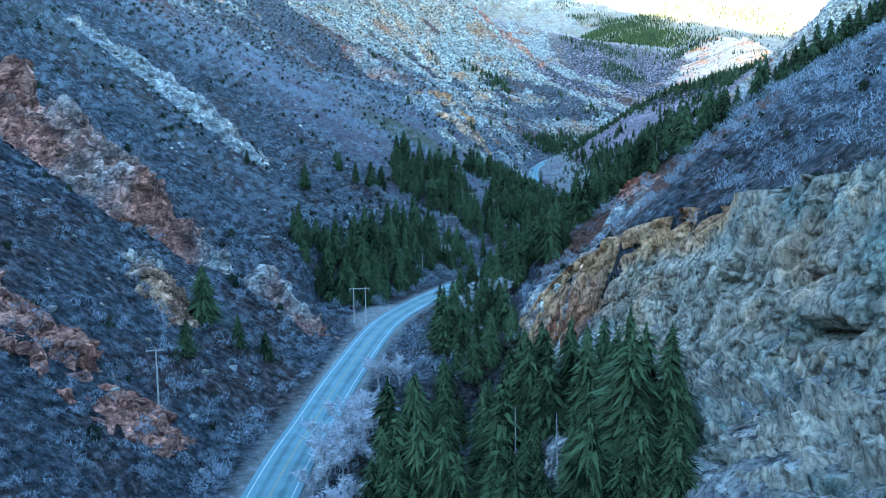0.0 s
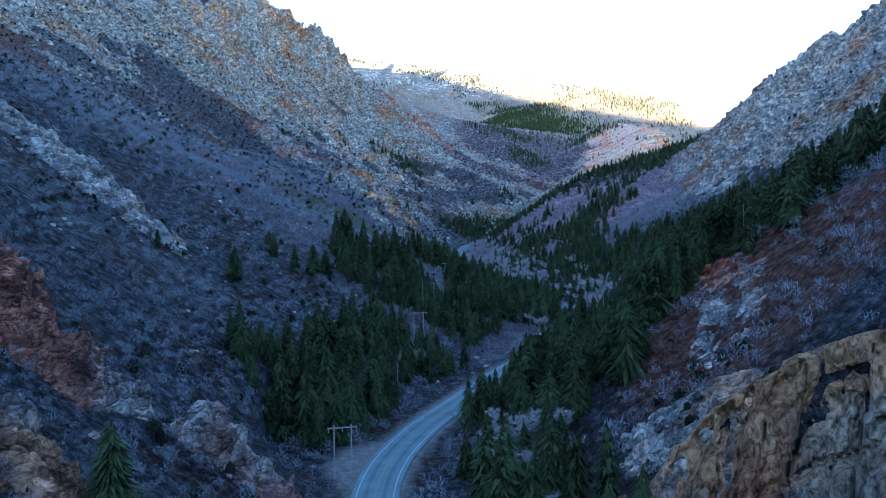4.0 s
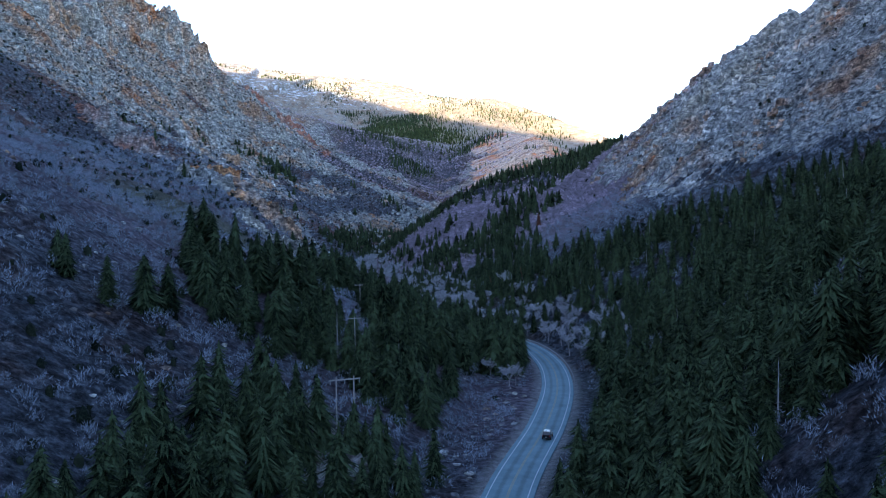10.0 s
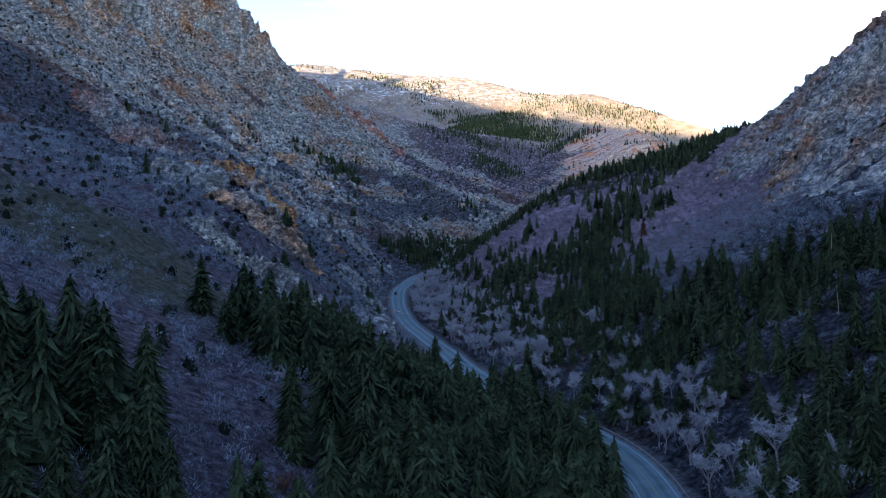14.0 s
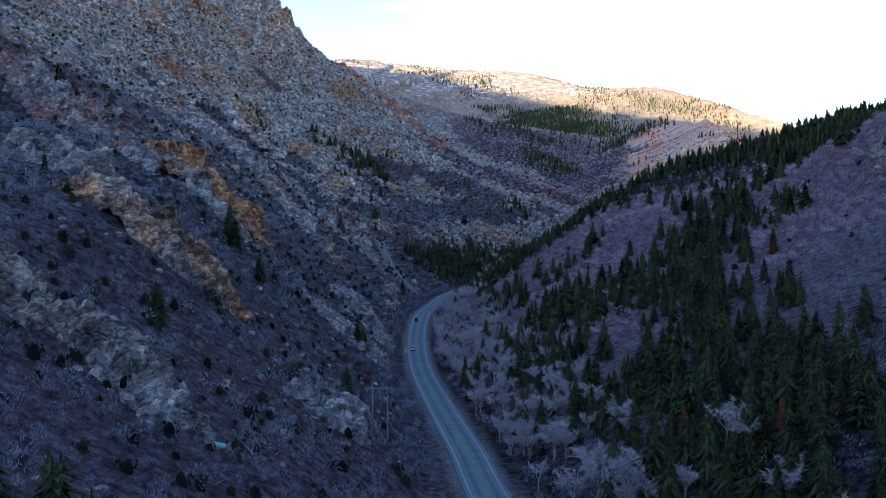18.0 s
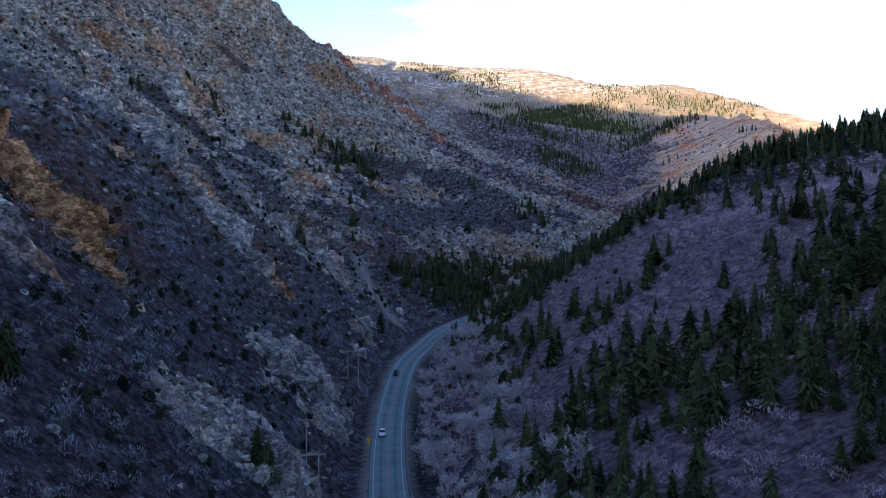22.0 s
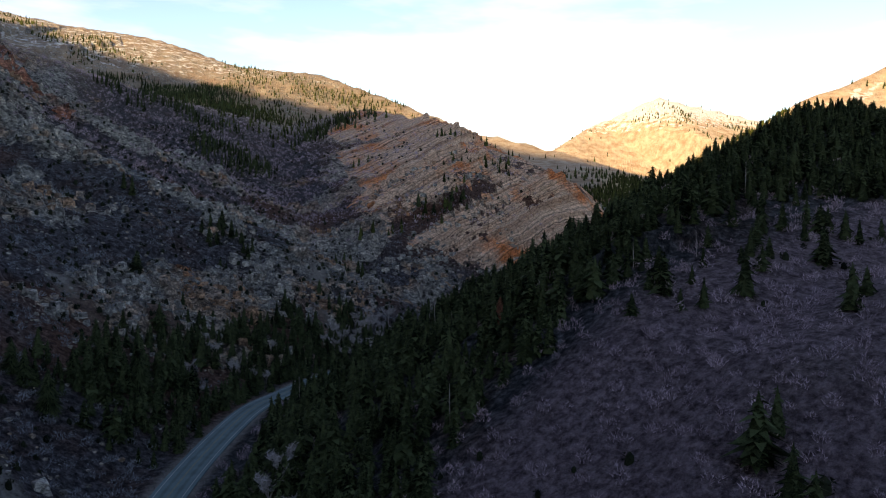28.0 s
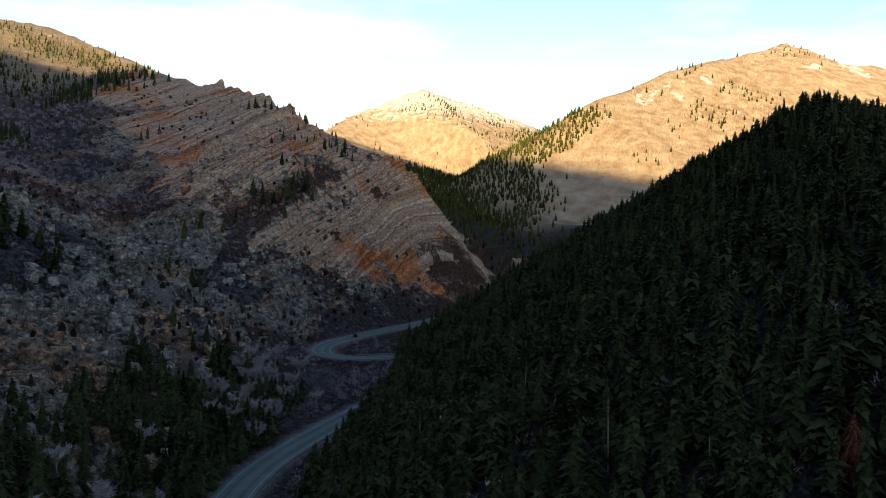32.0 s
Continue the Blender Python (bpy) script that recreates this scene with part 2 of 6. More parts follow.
def layered_material(name, dark, mid, light, rust):
    """Tilted beds of quartzite: bands of colour along the bedding, dark partings and rusty stains."""
    m, n, l, b = material(name)
    pos = n.new("ShaderNodeNewGeometry").outputs["Position"]
    dot = n.new("ShaderNodeVectorMath")
    dot.operation = "DOT_PRODUCT"
    dot.inputs[1].default_value = (-.50, .30, 1.0)
    l.new(pos, dot.inputs[0])
    wob = noise_node(n, l, pos, .02, 4)
    over = n.new("ShaderNodeVectorMath")
    over.operation = "DOT_PRODUCT"
    over.inputs[1].default_value = (.8, -.6, 0)
    l.new(pos, over.inputs[0])
    fold = value(n, l, "MAXIMUM", value(n, l, "ADD", over.outputs["Value"], 385.0), 0.0)
    fold = value(n, l, "MULTIPLY", value(n, l, "MULTIPLY", fold, fold), .0075)
    bed = value(n, l, "ADD", value(n, l, "ADD", dot.outputs["Value"], fold), value(n, l, "MULTIPLY", wob, 14.0))
    flat = n.new("ShaderNodeCombineXYZ")
    l.new(bed, flat.inputs[2])
    bands = noise_node(n, l, flat.outputs[0], .13, 4, .7)
    thin = noise_node(n, l, flat.outputs[0], .55, 3, .6)
    patch = noise_node(n, l, pos, .018, 4, .6)
    fine = noise_node(n, l, pos, .6, 7, .75)
    joints = cell_node(n, l, pos, .16, "DISTANCE_TO_EDGE", (1, 1, 1.2))
    col = ramp(n, l, bands, [(.32, dark), (.45, mid), (.6, light)])
    col = mix(n, l, ramp(n, l, patch, [(.5, (0, 0, 0)), (.62, (1, 1, 1))]), col, mix(n, l, 1.0, col, rust, "MULTIPLY"))
    col = mix(n, l, .8, col, ramp(n, l, thin, [(.38, (.25, .24, .24)), (.5, (1, 1, 1)), (.65, (1.25, 1.2, 1.15))]), "MULTIPLY")
    col = mix(n, l, .85, col, ramp(n, l, fine, [(.36, (.2, .2, .2)), (.5, (.95, .95, .95)), (.64, (1.35, 1.33, 1.3))]), "MULTIPLY")
    col = mix(n, l, .6, col, ramp(n, l, joints.outputs["Distance"], [(0, (.2, .2, .2)), (.06, (1, 1, 1))]), "MULTIPLY")
    l.new(col, b.inputs["Base Color"])
    bumped(n, l, b, value(n, l, "ADD", value(n, l, "MULTIPLY", thin, 1.5), fine), 1.0, 1.5)
    return m


def cliff_material():
    """Pale cream quartzite split by upright joints and level ledges, with tan stains and grey-green lichen."""
    m, n, l, b = material("pale jointed cliff quartzite")
    pos = n.new("ShaderNodeNewGeometry").outputs["Position"]
    big = noise_node(n, l, pos, .03, 4, .55)
    green = noise_node(n, l, pos, .045, 5, .65, (1, 1, 1.6))
    mid = noise_node(n, l, pos, .22, 7, .66, (1, 1, .6))
    fine = noise_node(n, l, pos, 1.3, 6, .7, (1, 1, .7))
    shift = n.new("ShaderNodeVectorMath")
    shift.operation = "MULTIPLY_ADD"
    stir = n.new("ShaderNodeTexNoise")
    stir.inputs["Scale"].default_value, stir.inputs["Detail"].default_value = .12, 5
    l.new(pos, stir.inputs["Vector"])
    l.new(stir.outputs["Color"], shift.inputs[0])
    shift.inputs[1].default_value = (4, 4, 2.5)
    l.new(pos, shift.inputs[2])
    pos = shift.outputs[0]
    upright = cell_node(n, l, pos, .16, "DISTANCE_TO_EDGE", (1, 1, .4))
    level = cell_node(n, l, pos, .3, "DISTANCE_TO_EDGE", (1, 1, .8))
    tone = n.new("ShaderNodeSeparateColor")
    l.new(cell_node(n, l, pos, .3, "F1", (1, 1, .8)).outputs["Color"], tone.inputs[0])
    col = ramp(n, l, mid, [(.3, (.22, .195, .16)), (.48, (.45, .40, .33)), (.66, (.66, .59, .48))])
    tan = ramp(n, l, mid, [(.3, (.32, .16, .085)), (.5, (.58, .34, .18)), (.68, (.72, .5, .32))])
    lichen = ramp(n, l, mid, [(.3, (.14, .165, .15)), (.5, (.29, .335, .30)), (.68, (.44, .47, .42))])
    rusty = ramp(n, l, mid, [(.3, (.26, .10, .06)), (.5, (.48, .24, .14)), (.68, (.64, .42, .28))])
    col = mix(n, l, ramp(n, l, green, [(.46, (0, 0, 0)), (.6, (1, 1, 1))]), col, lichen)
    col = mix(n, l, ramp(n, l, big, [(.55, (0, 0, 0)), (.68, (.7, .7, .7))]), col, tan)
    ragged = value(n, l, "MULTIPLY", value(n, l, "SUBTRACT", mid, .5), 1.6)
    col = mix(n, l, ramp(n, l, value(n, l, "ADD", attribute(n, "tan"), ragged), [(.35, (0, 0, 0)), (.7, (.95, .95, .95))]), col, tan)
    col = mix(n, l, ramp(n, l, value(n, l, "ADD", attribute(n, "red"), ragged), [(.35, (0, 0, 0)), (.7, (.95, .95, .95))]), col, rusty)
    col = mix(n, l, .6, col, ramp(n, l, tone.outputs[0], [(0, (.6, .6, .61)), (1, (1.25, 1.24, 1.2))]), "MULTIPLY")
    col = mix(n, l, .55, col, ramp(n, l, upright.outputs["Distance"], [(0, (.15, .15, .15)), (.03, (1, 1, 1))]), "MULTIPLY")
    col = mix(n, l, .3, col, ramp(n, l, level.outputs["Distance"], [(0, (.25, .25, .25)), (.05, (1, 1, 1))]), "MULTIPLY")
    col = mix(n, l, .85, col, ramp(n, l, fine, [(.36, (.22, .22, .22)), (.5, (.95, .95, .95)), (.64, (1.35, 1.33, 1.28))]), "MULTIPLY")
    l.new(col, b.inputs["Base Color"])
    cut = value(n, l, "ADD", value(n, l, "MINIMUM", upright.outputs["Distance"], .12), value(n, l, "MULTIPLY", value(n, l, "MINIMUM", level.outputs["Distance"], .12), .7))
    bumped(n, l, b, value(n, l, "ADD", value(n, l, "MULTIPLY", cut, 5.0), value(n, l, "ADD", fine, value(n, l, "MULTIPLY", tone.outputs[0], .6))), 1.0, 1.4)
    return m


def leaf_material(name, dark, light):
    m, n, l, b = material(name, .85, .03)
    pos = n.new("ShaderNodeNewGeometry").outputs["Position"]
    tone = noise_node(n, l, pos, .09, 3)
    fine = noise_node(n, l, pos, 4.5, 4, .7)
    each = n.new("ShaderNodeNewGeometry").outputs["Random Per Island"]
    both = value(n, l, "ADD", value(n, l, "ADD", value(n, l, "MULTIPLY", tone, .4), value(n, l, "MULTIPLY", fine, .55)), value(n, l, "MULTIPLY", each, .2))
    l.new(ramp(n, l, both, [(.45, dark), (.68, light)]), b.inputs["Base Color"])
    return m


def plain_material(name, a, c, scale=3.0, roughness=.8, metal=0.0):
    m, n, l, b = material(name, roughness, .06 if roughness > .7 else .4)
    pos = n.new("ShaderNodeNewGeometry").outputs["Position"]
    l.new(ramp(n, l, noise_node(n, l, pos, scale, 5), [(.3, a), (.7, c)]), b.inputs["Base Color"])
    b.inputs["Metallic"].default_value = metal
    return m


def road_material():
    m, n, l, b = material("asphalt", .8, .2)
    pos = n.new("ShaderNodeNewGeometry").outputs["Position"]
    across = attribute(n, "across")
    a = noise_node(n, l, pos, .25, 5)
    f = noise_node(n, l, pos, 4, 4)
    col = ramp(n, l, value(n, l, "ADD", value(n, l, "MULTIPLY", a, .7), value(n, l, "MULTIPLY", f, .3)), [(.35, (.08, .132, .142)), (.65, (.13, .2, .212))])
    w = value(n, l, "ABSOLUTE", value(n, l, "SUBTRACT", value(n, l, "ABSOLUTE", across), 1.75))
    seal = ramp(n, l, value(n, l, "ADD", w, value(n, l, "MULTIPLY", a, .5)), [(.45, (.62, .62, .62)), (.9, (1, 1, 1))])
    l.new(mix(n, l, .8, col, seal, "MULTIPLY"), b.inputs["Base Color"])
    bumped(n, l, b, f, .2, .02)
    return m


LAND = land_material()
ROCK_GREY = rock_material("grey quartzite", (1.1, 1.0, .85), .8)
ROCK_BROKEN = rock_material("broken grey and rusty quartzite", (1.2, .74, .5), .9, .35, .5, .62)
ROCK_CLIFF = cliff_material()
ROCK_RED = rock_material("rusty red quartzite", (1.05, .46, .33), .9, .5, .36, .54)
ROCK_TAN = rock_material("tan quartzite", (1.25, .72, .43), .9, .4, .46, .6)
ROCK_ORANGE = rock_material("orange-stained quartzite", (1.5, .78, .38), .95, .4, .34, .5)
LAYERED = layered_material("layered tan quartzite", (.25, .15, .11), (.62, .41, .30), (.78, .59, .46), (1.12, .60, .34))
ASPHALT = road_material()
PAINT = plain_material("worn white road paint", (.3, .31, .31), (.46, .47, .47), .6)
YELLOW_PAINT = plain_material("worn yellow road paint", (.17, .17, .13), (.26, .24, .17), .6)
# Near-black and light mottle puts crown shadows and highlights into the needle colour.
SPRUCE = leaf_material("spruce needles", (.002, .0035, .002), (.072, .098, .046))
# Sunlit counterpart of the spruce needles: the sun's yellow is put into the colour.
SUNLIT_NEEDLES = leaf_material("sunlit yellow-green conifer needles", (.006, .008, .003), (.075, .09, .03))
JUNIPER = leaf_material("juniper needles", (.006, .009, .007), (.03, .036, .022))
TWIGS = leaf_material("bare grey oak twigs", (.05, .056, .068), (.36, .395, .45))
RED_TWIGS = leaf_material("bare purple-brown twigs", (.16, .118, .146), (.62, .495, .57))
PALE_TWIGS = leaf_material("pale cottonwood twigs", (.2, .192, .205), (.52, .505, .525))
BARK = plain_material("bark", (.06, .05, .045), (.16, .14, .12), 2)
PALE_BARK = plain_material("pale bark", (.2, .18, .18), (.4, .37, .36), 2)
STEEL = plain_material("weathered steel", (.25, .26, .27), (.4, .41, .42), 3, .5, .7)
POLE_WOOD = plain_material("weathered pole wood", (.22, .2, .18), (.4, .37, .34), 3)
CAR_BLACK = plain_material("black car paint", (.008, .008, .01), (.012, .012, .014), 2, .25)
CAR_WHITE = plain_material("white car paint", (.7, .7, .7), (.8, .8, .8), 2, .25)
CAR_GLASS = plain_material("dark window glass", (.01, .012, .014), (.02, .022, .025), 2, .08)
TYRE = plain_material("tyre rubber", (.015, .015, .015), (.03, .03, .03), 4)
SIGN_YELLOW = plain_material("yellow sign sheeting", (.85, .5, .02), (.9, .55, .03), 2, .5)
SIGN_BLACK = plain_material("black sign legend", (.01, .01, .01), (.02, .02, .02), 2, .6)
TAIL_RED = plain_material("red lamp lens", (.3, .01, .01), (.4, .015, .015), 2, .3)
SNOW = plain_material("old snow", (.7, .74, .8), (.88, .9, .93), 1.5)

# ---- the lie of the land ----
# valley axis: x, y, height of its floor
VALLEY = [(-120, -900, -25), (-60, -500, -10), (0, -150, 2), (-6, 0, 6), (-9, 100, 8), (-7, 160, 9), (-4, 200, 9.5),
          (14, 255, 11), (37, 299, 12), (60, 340, 13), (80, 385, 14), (93, 440, 15.5), (90, 500, 16.5), (82, 560, 18),
          (78, 640, 19.5), (74, 735, 22), (75, 800, 26), (82, 870, 34), (100, 935, 41), (140, 995, 48), (190, 1036, 52),
          (260, 1085, 58), (330, 1135, 61), (430, 1183, 64), (571, 1226, 67), (680, 1330, 76), (790, 1500, 96),
          (950, 1750, 130), (1200, 2050, 170)]
# by distance up the valley: floor's half width, then slopes and where each ends
LEFT = [(-900, 20, .6, 150, .7, 400, .7), (100, 13, .75, 150, .85, 400, .85), (200, 13, .76, 130, .85, 400, .85), (260, 14, .55, 60, .66, 160, .7), (300, 16, .5, 60, .62, 150, .55),
        (335, 18, .5, 80, .58, 150, .42), (400, 20, .48, 100, .45, 170, .42), (470, 22, .48, 120, .42, 190, .45), (520, 18, .52, 110, .36, 190, .5), (590, 12, .76, 85, .38, 230, .5),
        (675, 10, .95, 80, .28, 210, .8), (730, 10, .98, 90, .26, 200, .75), (770, 10, 1.02, 95, .35, 190, .8), (838, 10, .98, 110, .45, 200, .8), (880, 11, .95, 95, .5, 200, .85),
        (935, 12, .67, 160, .7, 230, 1.0), (975, 12, .63, 200, .8, 250, 1.1), (1032, 14, .5, 220, .95, 280, 1.5), (1090, 14, .55, 190, .95, 280, 1.2), (1150, 14, .6, 150, .9, 300, .9),
        (1200, 12, 1.35, 84, .42, 400, .42), (1330, 10, 1.2, 80, .50, 400, .5), (1500, 10, .8, 100, .40, 400, .4), (2050, 20, .5, 200, .5, 500, .5)]
RIGHT = [(-900, 20, .6, 150, .7), (60, 30, .95, 85, .62), (180, 28, .98, 80, .62), (256, 13, .78, 60, .58),
         (400, 10, .60, 120, .80), (520, 10, .53, 140, 1.08), (640, 10, .48, 150, 1.1), (720, 10, .47, 150, .80), (790, 12, .52, 110, .40),
         (860, 12, .63, 100, .22), (930, 12, .63, 105, .30), (1000, 12, .60, 170, .5), (1040, 12, .60, 190, .5), (1110, 12, .66, 190, .5), (1226, 12, .6, 150, .55), (2050, 20, .5, 200, .5)]
# side valley behind the first mountain, and the one east of the near ridge
DRAW = [(310, 1128, 61), (283, 1165, 70), (266, 1212, 88), (280, 1300, 118), (296, 1400, 143), (330, 1550, 190), (420, 1750, 255), (540, 2000, 330), (600, 2300, 400)]
EAST = [(700, -400, 210), (640, 400, 195), (600, 600, 150), (580, 700, 118), (580, 790, 84), (590, 930, 140), (630, 1050, 100), (660, 1180, 76), (680, 1300, 76)]
BOWL = [(84, 838, 31), (130, 836, 56), (180, 838, 84), (230, 842, 96), (290, 846, 104), (345, 848, 114), (400, 850, 122)]
SWALE = [(296, 1400, 143), (150, 1432, 168), (0, 1478, 245), (-150, 1500, 325), (-320, 1440, 400)]
WEST = [(-900, -900, 320), (-640, 200, 300), (-560, 700, 290), (-420, 1250, 300), (-300, 1700, 320)]
# crests of the far mountains
FAR_CRESTS = [
    ([(-600, 3100, 300), (-200, 3000, 610), (-73, 2971, 678), (76, 2970, 660), (291, 2906, 632), (451, 2783, 593), (619, 2596, 516), (743, 2405, 469),
      (827, 2216, 400), (900, 2022, 323), (960, 1880, 280)], .30, .5),
    ([(842, 1584, 155), (928, 1528, 228), (999, 1497, 268), (1074, 1472, 312), (1261, 1461, 386), (1475, 1448, 455), (1732, 1415, 536),
      (1855, 1352, 507), (2100, 1250, 520)], .52, .5),
    ([(1250, 2342, 300), (1352, 2342, 365), (1559, 2424, 460), (1698, 2352, 522), (1818, 2289, 492), (2100, 2150, 430)], .5, .5)]

# top edge of the near cliff, from its low end up the slope
CLIFF_TOP = [(33, 143, 21), (38, 144.5, 29), (44, 144, 35), (54, 137.5, 43), (63, 128, 47), (66, 110, 50), (68, 90, 54), (72, 60, 61), (80, 25, 70), (92, -20, 80)]


def along(x, y, line):
    """Distance to a polyline, the height and the y of its nearest point, and the side (left is positive)."""
    best = np.full(x.shape, 1e9)
    hz, hy, hs = np.zeros(x.shape), np.zeros(x.shape), np.zeros(x.shape)
    for (ax, ay, az), (bx, by, bz) in zip(line[:-1], line[1:]):
        dx, dy = bx - ax, by - ay
        f = np.clip(((x - ax) * dx + (y - ay) * dy) / (dx * dx + dy * dy), 0, 1)
        d = np.hypot(x - ax - f * dx, y - ay - f * dy)
        m = d < best
        best = np.where(m, d, best)
        hz, hy = np.where(m, az + f * (bz - az), hz), np.where(m, ay + f * dy, hy)
        hs = np.where(m, np.sign(dx * (y - ay) - dy * (x - ax)), hs)
    return best, hz, hy, hs


def hashed(i, j, seed):
    n = (i * 374761393 + j * 668265263 + seed * 974711) & 0x7FFFFFFF
    n = ((n ^ (n >> 13)) * 1274126177) & 0x7FFFFFFF
    return ((n ^ (n >> 16)) & 0xFFFF) / 65535.0


def grain(x, y, size, seed=0):
    """Smooth noise from -1 to 1 with bumps of that size."""
    x, y = np.asarray(x) / size, np.asarray(y) / size
    i, j = np.floor(x).astype(np.int64), np.floor(y).astype(np.int64)
    u, v = x - i, y - j
    u, v = u * u * (3 - 2 * u), v * v * (3 - 2 * v)
    a, b, c, d = hashed(i, j, seed), hashed(i + 1, j, seed), hashed(i, j + 1, seed), hashed(i + 1, j + 1, seed)
    return 2 * ((a * (1 - u) + b * u) * (1 - v) + (c * (1 - u) + d * u) * v) - 1


def rough(x, y, size, seed=0, steps=4):
    s, w, out = size, 1.0, 0.0
    for k in range(steps):
        out, s, w = out + w * grain(x + 31 * k, y - 17 * k, s, seed + k), s / 2.03, w * .5
    return out / 1.9


def soft_min(a, b, r):
    f = np.clip(.5 + .5 * (b - a) / r, 0, 1)
    return b * (1 - f) + a * f - r * f * (1 - f)


def keyed(y, table):
    t = np.array(table)
    return [np.interp(y, t[:, 0], t[:, k]) for k in range(1, t.shape[1])]


def slope_up(d, w, k1, e, k2, e2=1e4, k3=0.0):
    d = np.maximum(0, d - w)
    e, e2 = np.maximum(1, e - w), e2 - w
    return k1 * np.minimum(d, e) + k2 * np.clip(d - e, 0, e2 - e) + k3 * np.maximum(0, d - e2)


def bare_land(x, y):
    """Height of the land before its crags and roughness."""
    d, z, vy, side = along(x, y, VALLEY)
    blend = np.clip(.5 + d * side / 14, 0, 1)
    up = blend * slope_up(d, *keyed(vy, LEFT)) + (1 - blend) * slope_up(d, *keyed(vy, RIGHT))
    h = z + up
    over = np.clip(-d * side / 40, 0, 1) * np.clip((1300 - vy) / 80, 0, 1)
    d, z, vy, side = along(x, y, DRAW)
    left = np.where(side > 0, slope_up(d, 8, .46, 170, .84), slope_up(d, 8, .42, 300, .4))
    h = soft_min(h, z + left + np.where(y < 1140, 900, 0) * np.clip((1140 - y) / 40, 0, 1), 14)
    d, z, vy, side = along(x, y, SWALE)
    h = soft_min(h, z + slope_up(d, 6, .45, 500, .45), 12)
    d, z, vy, side = along(x, y, BOWL)
    h = h * (1 - over) + soft_min(h, z + slope_up(d, 3, .38, 500, .38), 5) * over
    d, z, vy, side = along(x, y, EAST)
    h = h * (1 - over) + soft_min(h, z + slope_up(d, 6, .25, 900, .25), 20) * over
    d, z, vy, side = along(x, y, WEST)
    h = soft_min(h, z + slope_up(d, 6, .55, 900, .5), 30)
    east = np.clip((x - 700) / 120, 0, 1)
    h = h * (1 - east) + np.minimum(h, 130 + .03 * (x - 700)) * east
    h = h - 6 * stamp(x, y, 66, 178, 26, 30, 0)
    far = np.clip((y - 1600) / 200, 0, 1)
    h = h * (1 - far) + np.minimum(h, 250 + .05 * (y - 1600)) * far
    for crest, front, back in FAR_CRESTS:
        d, z, vy, side = along(x, y, crest)
        f = np.where(side < 0, front, back)
        h = -soft_min(-h, -(z - f * d), 12)
    return h


ROAD = [(20, -300, 0), (5, -120, 3), (-6, 0, 6), (-9, 84, 8), (-9, 115, 8.3), (-8, 152, 9), (-5, 197, 9.5), (4, 230, 10), (16, 255, 11), (37, 299, 12), (60, 340, 13),
        (79, 380, 14), (92, 420, 15), (97, 457, 16), (93, 495, 16.5), (86, 531, 17.2), (81.5, 575, 18.2), (80, 611, 19), (76.5, 666, 20), (73, 735, 22),
        (73.5, 800, 26.5), (78, 855, 32.5), (86, 888, 36), (101, 932, 41), (138, 992, 47.5), (160, 1013, 50), (192, 1038, 52), (240, 1058, 55), (300, 1076, 58),
        (345, 1090, 60), (346, 1101, 60.5), (320, 1108, 61), (297, 1113, 61.5), (289, 1124, 62), (302, 1140, 63), (337, 1155, 63.5), (411, 1177, 64.5),
        (516, 1207, 66.5), (571, 1225, 68), (640, 1275, 72), (690, 1350, 79)]


def smooth_line(points, step):
    """A curve through the points, in even steps."""
    p = np.array([points[0]] + list(points) + [points[-1]], float)
    out = []
    for a, b, c, d in zip(p[:-3], p[1:-2], p[2:-1], p[3:]):
        for t in np.linspace(0, 1, max(2, int(np.linalg.norm(c - b) / 2)), endpoint=False):
            out.append(.5 * (2 * b + (c - a) * t + (2 * a - 5 * b + 4 * c - d) * t * t + (3 * b - a - 3 * c + d) * t ** 3))
    out = np.array(out + [p[-1]])
    s = np.concatenate([[0], np.cumsum(np.linalg.norm(np.diff(out[:, :2], axis=0), axis=1))])
    q = np.arange(0, s[-1], step)
    return np.stack([np.interp(q, s, out[:, k]) for k in range(3)], 1)


ROAD_LINE = smooth_line(ROAD, 3.0)
CLIFF_LINE = smooth_line(CLIFF_TOP, .5)
CLIFF_COARSE = [tuple(p) for p in CLIFF_LINE[::12]]
ROAD_COARSE = [tuple(p) for p in ROAD_LINE[::3]]


def stamp(x, y, cx, cy, rx, ry, turn=0.0):
    """1 inside an oval, falling softly to 0 at its rim."""
    c, s = math.cos(radians(turn)), math.sin(radians(turn))
    u, v = ((x - cx) * c + (y - cy) * s) / rx, (-(x - cx) * s + (y - cy) * c) / ry
    return np.clip(1.6 - 1.6 * np.hypot(u, v), 0, 1)


SCREE = [[(52, 985, 0), (62, 945, 0), (73, 916, 0)], [(90, 1062, 0), (100, 1035, 0), (108, 1010, 0)], [(112, 1078, 0), (122, 1058, 0), (132, 1040, 0)],
         [(226, 1150, 0), (214, 1115, 0), (205, 1080, 0)]]


def cells(u, v, size, seed):
    """Jointed blocks: each one's own level, and the distance to its joint."""
    u, v = u / size, v / size
    i, j = np.floor(u).astype(np.int64), np.floor(v).astype(np.int64)
    f1, f2, lev = np.full(u.shape, 9.0), np.full(u.shape, 9.0), np.zeros(u.shape)
    for a in (-1, 0, 1):
        for b in (-1, 0, 1):
            p, q = i + a, j + b
            d = np.maximum(np.abs(u - p - .15 - .7 * hashed(p, q, seed)), np.abs(v - q - .15 - .7 * hashed(p, q, seed + 5)))
            near = d < f1
            f2 = np.where(near, f1, np.minimum(f2, d))
            lev = np.where(near, hashed(p, q, seed + 9), lev)
            f1 = np.where(near, d, f1)
    return lev * 2 - 1, f2 - f1


